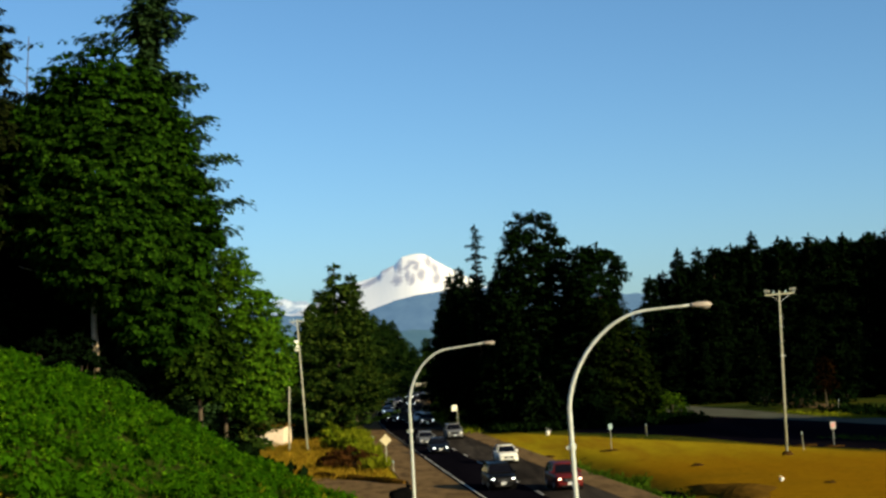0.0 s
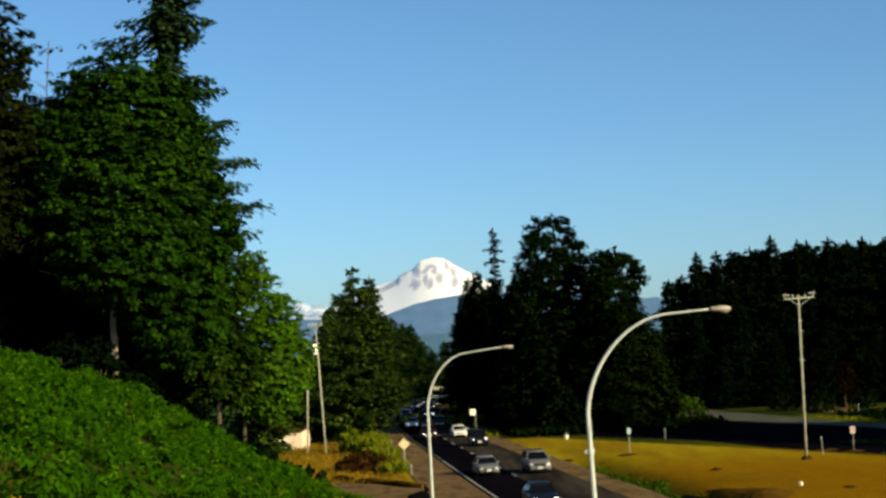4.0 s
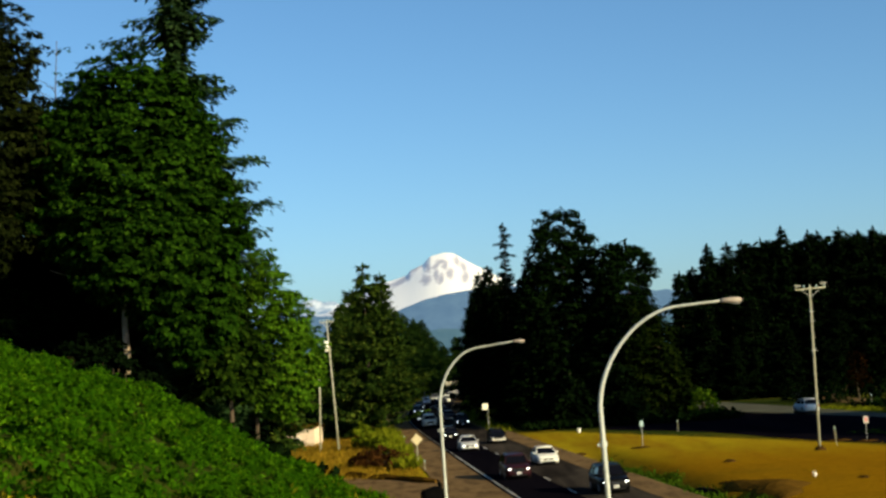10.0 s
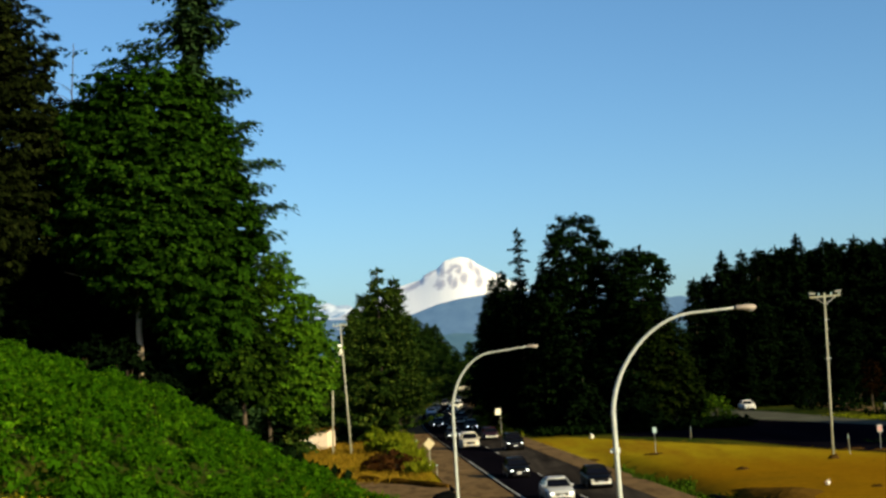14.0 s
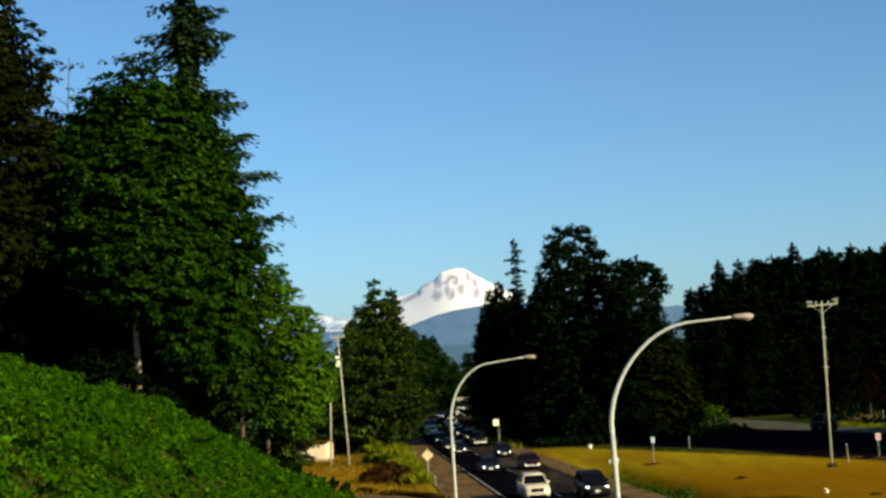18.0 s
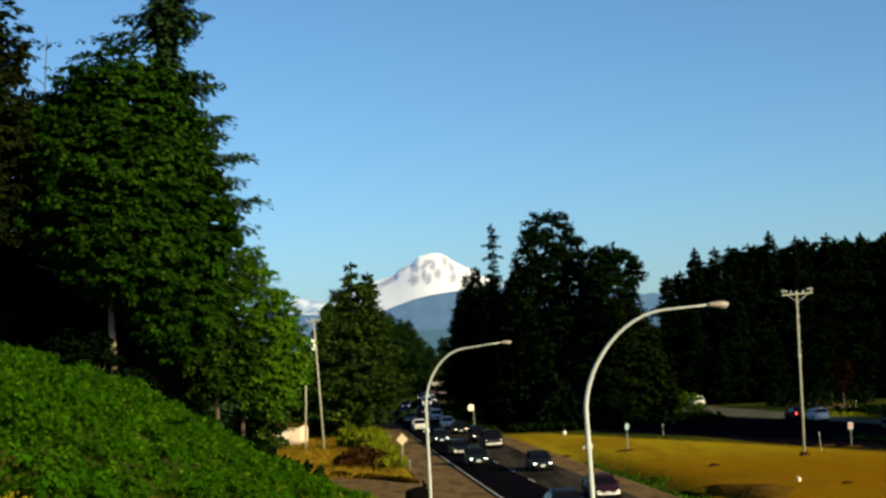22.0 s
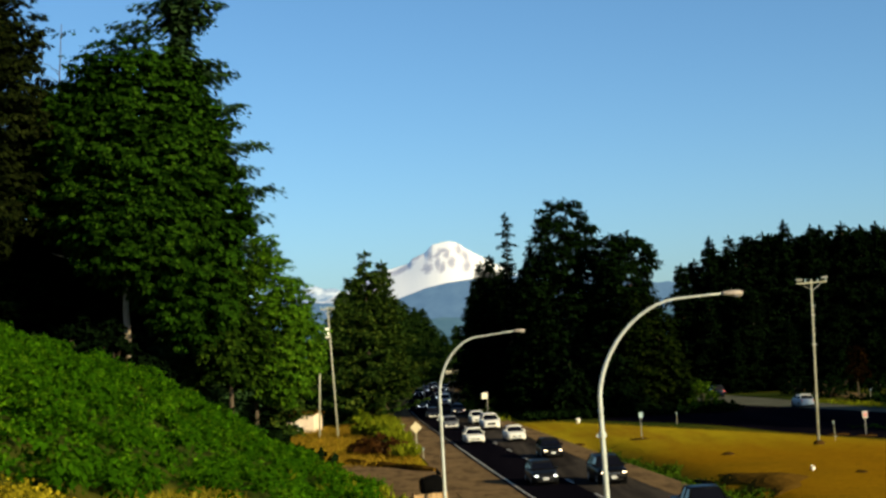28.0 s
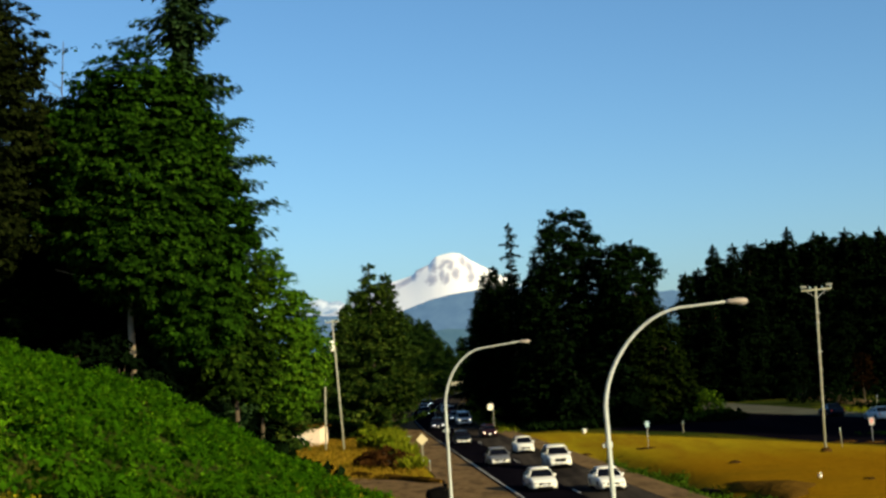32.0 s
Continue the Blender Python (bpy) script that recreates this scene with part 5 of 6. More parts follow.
street_lamp(pose(-0.93, 78, 0), -0.004, 5.7, 2.3, 3.02, 1.75, 0.20, "street lamps", 0.02, 0.092, 0.75)

# ---- utility poles ----


def cross_arm_pole(at, h, lean, arm, group, label, transformer=False, floods=False, thick=0.145):
    t = thing("utility_pole", label, "utility pole", group, at)
    bm = bmx()
    tube(bm, [(lean * z, 0, z - 0.3 * (z == 0)) for z in (0, h * 0.5, h)], [thick, thick * 0.83, thick * 0.66], 10)
    part("pole", bm, POLEWOOD, t, smooth=True)
    bm = bmx()
    box(bm, (lean * h, -0.12, h - 0.25), (arm, 0.09, 0.10), 0.01, pose(0, 0, 0, 0, -2, 0))
    part("cross_arm", bm, POLEWOOD, t)
    for k, s in enumerate((-1, 1)):
        bm = bmx()
        tube(bm, [(lean * h + s * arm * 0.33, -0.12, h - 0.28), (lean * h, -0.12, h - 0.85)], [0.02, 0.02], 5)
        part("brace", bm, GALV, t)
    for f in (-0.46, -0.2, 0.2, 0.46):
        bm = bmx()
        tube(bm, [(lean * h + arm * f, -0.12, h - 0.18), (lean * h + arm * f, -0.12, h - 0.1), (lean * h + arm * f, -0.12, h + 0.02)], [0.02, 0.055, 0.035], 7)
        part("insulator", bm, SIGNGREY, t)
    if transformer:
        bm = bmx()
        zt = h - 2.6
        tube(bm, [(lean * zt - 0.32, -0.1, zt - 0.5), (lean * zt - 0.32, -0.1, zt - 0.45), (lean * zt - 0.32, -0.1, zt + 0.45), (lean * zt - 0.32, -0.1, zt + 0.52)], [0.2, 0.24, 0.24, 0.16], 12)
        part("transformer", bm, WHITEPLASTIC, t, "pale grey can transformer", True)
        bm = bmx()
        box(bm, (lean * zt - 0.13, -0.06, zt), (0.2, 0.08, 0.1), 0.01)
        part("bracket", bm, GALV, t)
    if floods:
        for s in (-1, 1):
            bm = bmx()
            box(bm, (lean * h + s * arm * 0.42, -0.2, h - 0.02 + 0.1 * (s > 0)), (0.44, 0.26, 0.09), 0.03, pose(0, 0, 0, 18, -4 * s, 0))
            lamp = part("flood_lamp", bm, POLEWOOD, t, "pale square floodlight")
            bm = bmx()
            box(bm, (lean * h + s * arm * 0.42, -0.36, h - 0.05 + 0.1 * (s > 0)), (0.36, 0.03, 0.06), 0.005, pose(0, 0, 0, 18, -4 * s, 0))
            part("glass", bm, LENSDARK, lamp)
        for z in (h - 1.9, h - 2.6, h * 0.6):
            bm = bmx()
            box(bm, (lean * z, -0.14, z), (0.36 if z < h - 3 else 0.26, 0.1, 0.06), 0.01)
            part("step_iron", bm, GALV, t)
    return t


cross_arm_pole(pose(-11.9, 147, 0), 12.9, -0.040, 1.4, "utility poles", "leaning grey wooden utility pole with a transformer", True, thick=0.10)
cross_arm_pole(pose(-14.0, 150, 0), 9.4, 0.045, 1.2, "utility poles", "short grey wooden utility pole behind the alder", thick=0.10)
cross_arm_pole(pose(25.45, 107.3, gz(25.45, 107.3)), 11.7, 0.018, 2.2, "utility poles", "weathered wooden pole with two floodlights in the field", floods=True, thick=0.092)

# ---- signs, posts and small things ----


def post(bm, x, h, r=0.024):
    tube(bm, [(x, 0, -0.2), (x, 0, h)], [r, r], 7)


def warning_sign():
    t = thing("warning_sign", "faded yellow diamond warning sign on a post", "road sign", at=pose(-3.6, 123.5, 0, 0, 0, 3))
    bm = bmx()
    tube(bm, [(0, 0.05, -0.2), (0, 0.05, 2.35)], [0.045, 0.045], 6)
    part("post", bm, POLEWOOD, t)
    bm = bmx()
    box(bm, (0, 0, 1.85), (0.70, 0.025, 0.70), 0.02, pose(0, 0, 0, 0, 45, 0))
    part("panel", bm, SIGNYELLOW, t)


def square_sign():
    t = thing("road_sign", "pale square sign on a tall post at the grove", "road sign", at=pose(3.0, 171, 0, 0, 0, 20))
    bm = bmx()
    tube(bm, [(0.34, 0.05, -0.2), (0.34, 0.05, 3.1)], [0.035, 0.035], 6)
    part("post", bm, POLEWOOD, t)
    bm = bmx()
    box(bm, (0, 0, 2.66), (0.64, 0.03, 0.68), 0.02)
    panel = part("panel", bm, SIGNWHITE, t)
    bm = bmx()
    box(bm, (0, -0.02, 2.76), (0.45, 0.006, 0.1))
    box(bm, (0, -0.02, 2.5), (0.4, 0.006, 0.1))
    part("bars", bm, SIGNYELLOW, panel)


def small_sign(name, label, x, y, h, w, ph, mat, bars):
    t = thing(name, label, "road sign", "small signs in the field", pose(x, y, gz(x, y)))
    bm = bmx()
    post(bm, 0, h)
    part("post", bm, GALV, t)
    bm = bmx()
    box(bm, (0, -0.05, h - ph / 2), (w, 0.02, ph), 0.008)
    panel = part("panel", bm, mat, t)
    if bars:
        bm = bmx()
        for k in range(2):
            box(bm, (0, -0.066, h - ph * (0.35 + 0.3 * k)), (w * 0.65, 0.006, ph * 0.14))
        part("bars", bm, bars, panel)


def marker_post(x, y, h, lean):
    t = thing("marker_post", "thin weathered marker post in the dry grass", "post", "marker posts", pose(x, y, gz(x, y), 0, lean, 0))
    bm = bmx()
    tube(bm, [(0, 0, -0.2), (0, 0, h * 0.5), (0, 0, h)], [0.026, 0.023, 0.02], 6)
    part("stake", bm, POLEWOOD, t)
    bm = bmx()
    box(bm, (0, -0.045, h - 0.12), (0.07, 0.015, 0.16), 0.004)
    part("tag", bm, SIGNGREY, t)


def bucket(x, y, r, h):
    t = thing("bucket", "small white plastic bucket lying in the grass", "bucket", "white buckets", pose(x, y, gz(x, y), 0, 8, 20))
    bm = bmx()
    tube(bm, [(0, 0, 0.0), (0, 0, h * 0.9), (0, 0, h)], [r * 0.82, r, r * 1.05], 12)
    part("body", bm, WHITEPLASTIC, t, smooth=True)
    bm = bmx()
    pts = [(r * math.cos(a), 0, h + r * 0.8 * math.sin(a)) for a in np.linspace(0, math.pi, 7)]
    tube(bm, pts, [0.008] * 7, 5)
    part("handle", bm, GALV, t)


warning_sign()
square_sign()
small_sign("road_sign", "small pale blue-grey sign on a post in the field", 14.7, 122, 2.12, 0.30, 0.46, SIGNGREY, None)
small_sign("road_sign", "small white sign with red marks by the further road", 31.2, 116, 1.90, 0.40, 0.54, SIGNPINK, SIGNRED)
marker_post(20.8, 144, 1.15, 0)
marker_post(27.6, 111, 1.4, -4)
marker_post(46.5, 170, 1.5, 3)
marker_post(-5.6, 150, 1.0, 0)
marker_post(-2.8, 113, 0.9, 0)
bucket(12.0, 152.8, 0.21, 0.42)
bucket(20.1, 86.6, 0.13, 0.2)


def covered_box():
    """Board crate by the driveway, black sheeting thrown over its top."""
    t = thing("board_crate", "pale plank crate beside the driveway", "crate", at=pose(-1.75, 79.5, 0, 0, 0, 8))
    for k in range(6):
        bm = bmx()
        box(bm, (-0.75 + 0.3 * k, -0.55, 0.30 + 0.02 * (k % 2)), (0.28, 0.035, 0.60 + 0.03 * k), 0.008)
        part("plank", bm, BOARD, t)
    for s in (-1, 1):
        for k in range(3):
            bm = bmx()
            box(bm, (s * 0.86, -0.36 + 0.36 * k, 0.32), (0.035, 0.33, 0.62), 0.008)
            part("plank", bm, BOARD, t)
    bm = bmx()
    box(bm, (0, 0, 0.04), (1.7, 1.05, 0.06), 0.01)
    part("floor_board", bm, BOARD, t)
    b = thing("black_sheet_bundle", "bulky black plastic sheet bundle on the crate", "tarpaulin", at=pose(-1.62, 80.0, 0.64, 0, -8, 8))
    bm = bmx()
    bmesh.ops.create_icosphere(bm, subdivisions=4, radius=1)
    for v in bm.verts:
        c = v.co
        q = Vector((math.copysign(abs(c.x) ** 0.55, c.x) * 0.64, math.copysign(abs(c.y) ** 0.6, c.y) * 0.5, math.copysign(abs(c.z) ** 0.55, c.z) * 0.58))
        q += Vector((1, 0.6, 1)) * 0.07 * noise.noise(c * 3.1) + Vector((0, 1, 0.5)) * 0.03 * noise.noise(c * 9.0)
        v.co = q + Vector((0, -0.12, 0.28))
    part("sheet", bm, BLACKBAG, b, smooth=True)
    bm = bmx()
    bmesh.ops.create_cone(bm, cap_ends=True, segments=8, radius1=0.16, radius2=0.03, depth=0.42, matrix=pose(0.48, 0, 0.98, 0, -12, 0))
    part("tied_corner", bm, BLACKBAG, b, smooth=True)


covered_box()


def low_house():
    """A pale house half hidden by the alder: one sunlit wall under a low roof."""
    t = thing("shed", "low pale shed with a brown roof beyond the verge", "shed", at=pose(-18.9, 163, -0.30, 0, 0, -8))
    wall = plain("pale_siding", (0.62, 0.50, 0.40), 0.75)
    for k in range(7):
        bm = bmx()
        box(bm, (0, -2.0, 0.18 + 0.3 * k), (7.4, 0.06, 0.285), 0.006)
        part("siding_board", bm, wall, t)
    bm = bmx()
    box(bm, (0, 0, 1.1), (7.3, 3.9, 2.2), 0.02)
    part("wall", bm, wall, t)
    bm = bmx()
    for s in (-1, 1):
        box(bm, (0, s * 1.12, 2.38), (7.9, 2.3, 0.1), 0.01, pose(0, 0, 0, -9 * s, 0, 0))
    part("roof", bm, EARTH, t)
    bm = bmx()
    box(bm, (1.6, -2.05, 0.9), (1.1, 0.05, 0.8), 0.01)
    w = part("window", bm, SIGNWHITE, t)
    bm = bmx()
    box(bm, (1.6, -2.08, 0.9), (0.9, 0.02, 0.62))
    part("pane", bm, GLASS, w)


low_house()


def far_station():
    """Pale canopy roof far down the road, with a lamp at its corner."""
    t = thing("canopy", "pale flat canopy roof far down the road", "canopy", at=pose(1.0, 318, 0, 0, 0, 0))
    roofm = plain("canopy_white", (0.30, 0.29, 0.24), 0.6)
    bm = bmx()
    box(bm, (-1.2, 0, 3.4), (4.4, 3.0, 0.8), 0.04)
    part("roof", bm, roofm, t)
    bm = bmx()
    box(bm, (-1.4, -1.53, 3.2), (3.5, 0.05, 0.12))
    part("trim", bm, TRIM, t)
    for x in (-2.8, 0.1):
        bm = bmx()
        tube(bm, [(x, 0, -0.1), (x, 0, 3.3)], [0.12, 0.12], 8)
        part("column", bm, TRIM, t)


far_station()

# ---- vehicles ----
# shapes, front to back from the front bumper: (along, low, high, half width) of the body;
# cabin: (along, height, half width at the top)
SHAPES = {
    "sedan": dict(l=4.6, body=((0.0, 0.30, 0.58, 0.72), (0.10, 0.22, 0.70, 0.84), (0.5, 0.20, 0.78, 0.90), (1.35, 0.20, 0.92, 0.92), (3.7, 0.20, 0.98, 0.92), (4.45, 0.26, 0.96, 0.88), (4.6, 0.36, 0.86, 0.80)),
                  cab=((1.30, 0.90, 0.80), (2.05, 1.40, 0.62), (3.10, 1.44, 0.62), (4.05, 0.97, 0.76)), belt=0.90, wheel=0.32, axles=(0.86, 3.62), roof=(2.0, 3.15)),
    "hatch": dict(l=4.1, body=((0.0, 0.30, 0.60, 0.70), (0.10, 0.22, 0.74, 0.82), (0.45, 0.20, 0.84, 0.87), (1.05, 0.20, 0.96, 0.88), (3.6, 0.20, 1.02, 0.88), (4.0, 0.26, 1.0, 0.84), (4.1, 0.36, 0.9, 0.78)),
                  cab=((1.0, 0.94, 0.78), (1.85, 1.47, 0.62), (3.35, 1.48, 0.62), (3.95, 1.0, 0.74)), belt=0.94, wheel=0.32, axles=(0.80, 3.30), roof=(1.8, 3.4)),
    "suv": dict(l=4.75, body=((0.0, 0.36, 0.78, 0.78), (0.10, 0.28, 0.92, 0.90), (0.45, 0.26, 1.02, 0.95), (1.35, 0.26, 1.12, 0.96), (4.2, 0.26, 1.16, 0.96), (4.65, 0.32, 1.14, 0.92), (4.75, 0.42, 1.02, 0.86)),
                cab=((1.25, 1.09, 0.84), (1.95, 1.70, 0.69), (4.05, 1.74, 0.69), (4.6, 1.16, 0.82)), belt=1.09, wheel=0.38, axles=(0.92, 3.72), roof=(1.9, 4.1)),
    "van": dict(l=5.0, body=((0.0, 0.36, 0.80, 0.80), (0.10, 0.28, 0.95, 0.92), (0.40, 0.26, 1.06, 0.97), (0.95, 0.26, 1.16, 0.98), (4.7, 0.26, 1.2, 0.98), (4.95, 0.30, 1.2, 0.96), (5.0, 0.40, 1.1, 0.92)),
                cab=((0.85, 1.13, 0.88), (1.70, 1.86, 0.76), (4.75, 1.92, 0.78), (4.95, 1.2, 0.92)), belt=1.13, wheel=0.36, axles=(0.90, 3.95), roof=(1.65, 4.8)),
    "pickup": dict(l=5.6, body=((0.0, 0.42, 0.88, 0.84), (0.10, 0.34, 1.04, 0.95), (0.45, 0.30, 1.12, 1.0), (1.55, 0.30, 1.18, 1.0), (5.3, 0.32, 1.16, 1.0), (5.6, 0.42, 1.12, 0.96)),
                   cab=((1.50, 1.16, 0.88), (2.10, 1.80, 0.72), (3.30, 1.82, 0.72), (3.60, 1.16, 0.86)), belt=1.15, wheel=0.42, axles=(1.0, 4.4), roof=(2.05, 3.35)),
}
MESHES = {}


def ring_loft(rings, closed_ends=True):
    bm = bmx()
    R_ = [[bm.verts.new(p) for p in r] for r in rings]
    k = len(R_[0])
    for a, b in zip(R_, R_[1:]):
        for i in range(k):
            bm.faces.new((a[i], a[(i + 1) % k], b[(i + 1) % k], b[i]))
    if closed_ends:
        bm.faces.new(R_[0][::-1])
        bm.faces.new(R_[-1])
    bmesh.ops.recalc_face_normals(bm, faces=bm.faces)
    return bm


def keep_mesh(key, bm, smooth=False):
    me = bpy.data.meshes.new(key[1])
    bm.to_mesh(me)
    bm.free()
    if smooth:
        for p in me.polygons:
            p.use_smooth = True
    me.materials.append(TRIM)
    MESHES[key] = me
    return me


def shape_meshes(kind):
    if (kind, "body") in MESHES:
        return
    s = SHAPES[kind]
    # body: rounded section with wheel arches pinched in as darker gaps by the tyres
    keep_mesh((kind, "body"), ring_loft([[(-w * 0.96, y, lo), (w * 0.96, y, lo), (w, y, lo + (hi - lo) * 0.35), (w * 0.985, y, lo + (hi - lo) * 0.72), (w * 0.93, y, hi - 0.02), (w * 0.80, y, hi),
                                          (-w * 0.80, y, hi), (-w * 0.93, y, hi - 0.02), (-w * 0.985, y, lo + (hi - lo) * 0.72), (-w, y, lo + (hi - lo) * 0.35)] for y, lo, hi, w in s["body"]]), True)
    b = s["belt"]
    wb = max(x[3] for x in s["body"]) * 0.93
    keep_mesh((kind, "cabin_glass"), ring_loft([[(-wb, y, b - 0.06), (wb, y, b - 0.06), (wb, y, b + 0.01), (t, y, z), (-t, y, z), (-wb, y, b + 0.01)] for y, z, t in s["cab"]]))
    cab = s["cab"]
    ym_ = (cab[1][0] + cab[2][0]) / 2
    panes = {"windshield": ((-wb * 0.92, cab[0][0] + 0.03, b + 0.05), (wb * 0.92, cab[0][0] + 0.03, b + 0.05), (cab[1][2] * 0.92, cab[1][0] - 0.03, cab[1][1] - 0.05), (-cab[1][2] * 0.92, cab[1][0] - 0.03, cab[1][1] - 0.05)),
             "rear_window": ((wb * 0.88, cab[3][0] - 0.03, b + 0.06), (-wb * 0.88, cab[3][0] - 0.03, b + 0.06), (-cab[2][2] * 0.9, cab[2][0] + 0.03, cab[2][1] - 0.06), (cab[2][2] * 0.9, cab[2][0] + 0.03, cab[2][1] - 0.06))}
    for sd, tag in ((-1, "l"), (1, "r")):
        panes["side_window_f" + tag] = ((sd * wb, cab[0][0] + 0.28, b + 0.04), (sd * wb, ym_ - 0.06, b + 0.04), (sd * cab[1][2], ym_ - 0.06, cab[1][1] - 0.05), (sd * cab[1][2], cab[1][0] + 0.10, cab[1][1] - 0.05))
        panes["side_window_b" + tag] = ((sd * wb, ym_ + 0.06, b + 0.04), (sd * wb, cab[3][0] - 0.24, b + 0.04), (sd * cab[2][2], cab[2][0] - 0.08, cab[2][1] - 0.05), (sd * cab[2][2], ym_ + 0.06, cab[2][1] - 0.05))
    for nm, q in panes.items():
        q = [Vector(p_) for p_ in q]
        nrm = (q[1] - q[0]).cross(q[3] - q[0]).normalized()
        mid = sum(q, Vector()) / 4
        if nrm.dot(mid - Vector((0, ym_, b + 0.2))) < 0:
            nrm = -nrm
        keep_mesh((kind, nm), ring_loft([[p_ + nrm * o_ for p_ in q] for o_ in (0.004, 0.016)]))
    y0, y1 = s["roof"]
    top = cab[1][1]
    t = cab[1][2]
    keep_mesh((kind, "roof"), ring_loft([[(-t - 0.02, y, z - 0.05), (t + 0.02, y, z - 0.05), (t + 0.01, y, z + 0.012), (t * 0.7, y, z + 0.035), (-t * 0.7, y, z + 0.035), (-t - 0.01, y, z + 0.012)]
                                         for y, z in ((y0, top - 0.01), (y0 + 0.15, top + 0.005), ((y0 + y1) / 2, cab[2][1] + 0.015), (y1 - 0.1, cab[2][1] + 0.005), (y1, cab[2][1] - 0.02))]), True)
    for nm, side in ((a_ + b_, c_) for a_ in ("pillar_a", "pillar_b", "pillar_c") for b_, c_ in (("l", -1), ("r", 1))):
        bm = bmx()
        if True:
            if nm[:-1] == "pillar_a":
                a, c = (side * wb, cab[0][0], b), (side * (t + 0.005), cab[1][0], cab[1][1])
            elif nm[:-1] == "pillar_c":
                a, c = (side * wb, cab[3][0], b), (side * (t + 0.005), cab[2][0], cab[2][1])
            else:
                ym = (cab[1][0] + cab[2][0]) / 2
                a, c = (side * (wb + 0.005), ym, b), (side * (t + 0.01), ym, cab[1][1])
            tube(bm, [a, c], [0.05, 0.04], 5)
        keep_mesh((kind, nm), bm)
    h1, w1 = s["body"][2][2], s["body"][1][3]
    lo1 = s["body"][1][1]
    hz = s["body"][1][2] - 0.10
    keep_mesh((kind, "headlamp"), ring_loft([[(x * 0.115, y_, z_ * 0.052) for x, z_ in ((-1, -0.6), (0.2, -1), (1, -0.5), (1, 0.9), (0.1, 1), (-1, 0.4))] for y_ in (-0.03, 0.16)]), False)
    bm = bmx()
    box(bm, (0, 0, 0), (w1 * 1.0, 0.07, (hz - lo1) * 0.5), 0.02)
    keep_mesh((kind, "grille"), bm)
    bm = bmx()
    for k in range(2):
        box(bm, (0, -0.034, -0.04 + 0.08 * k), (w1 * 0.85, 0.012, 0.022), 0.004)
    keep_mesh((kind, "grille_bar"), bm)
    bm = bmx()
    box(bm, (0, 0, 0), (w1 * 1.72, 0.14, 0.17), 0.05)
    keep_mesh((kind, "bumper"), bm, True)
    bm = bmx()
    box(bm, (0, 0, 0), (w1 * 1.3, 0.06, 0.13), 0.02)
    keep_mesh((kind, "air_intake"), bm)
    bm = bmx()
    box(bm, (0, 0, 0), (0.32, 0.012, 0.16), 0.004)
    keep_mesh((kind, "plate"), bm)
    bm = bmx()
    box(bm, (0, -0.009, 0), (0.24, 0.005, 0.06))
    keep_mesh((kind, "plate_bars"), bm)
    bm = bmx()
    box(bm, (0, 0, 0), (0.22, 0.12, 0.15), 0.04)
    box(bm, (-0.09, 0.0, -0.06), (0.1, 0.05, 0.05), 0.01)
    keep_mesh((kind, "mirror"), bm, True)
    r = s["wheel"]
    bm = bmx()
    tube(bm, [(-0.11, 0, 0), (-0.09, 0, 0), (0.09, 0, 0), (0.11, 0, 0)], [r * 0.9, r, r, r * 0.9], 18)
    keep_mesh((kind, "tyre"), bm, True)
    bm = bmx()
    tube(bm, [(-0.118, 0, 0), (0.118, 0, 0)], [r * 0.6, r * 0.6], 12)
    for k in range(5):
        a = k * math.tau / 5
        box(bm, (0, math.cos(a) * r * 0.3, math.sin(a) * r * 0.3), (0.25, 0.05, 0.05), 0.01)
    keep_mesh((kind, "rim"), bm)
    bm = bmx()
    box(bm, (0, 0, 0), (0.14, 0.05, 0.26), 0.02)
    keep_mesh((kind, "tail_lamp"), bm)
    bm = bmx()
    tube(bm, [(-t * 0.9, cab[1][0] - 0.28, b + 0.1), (t * 0.2, cab[1][0] - 0.62, b + 0.06)], [0.012, 0.008], 4)
    keep_mesh((kind, "wiper"), bm)
    bm = bmx()
    ym, zm = s["axles"], s["body"][2][1]
    wm = max(x[3] for x in s["body"]) + 0.004
    tube(bm, [(-wm, 0, 0), (wm, 0, 0)], [r * 1.16, r * 1.16], 18)
    keep_mesh((kind, "wheel_arch"), bm)
    bm = bmx()
    for side in (-1, 1):
        tube(bm, [(side * 0.5, y0 + 0.2, top + 0.07), (side * 0.5, y1 - 0.1, cab[2][1] + 0.07)], [0.02, 0.02], 5)
    for f in (0.25, 0.7):
        tube(bm, [(-0.6, y0 + (y1 - y0) * f, top + 0.10), (0.6, y0 + (y1 - y0) * f, top + 0.10)], [0.025, 0.025], 5)
    keep_mesh((kind, "roof_rack"), bm)


def fit_part(kind, name, material, parent, at=None, label="", as_name=None):
    ob = shared(as_name or name, MESHES[(kind, name)], parent, label, at)
    ob.material_slots[0].link = 'OBJECT'
    ob.material_slots[0].material = material
    return ob


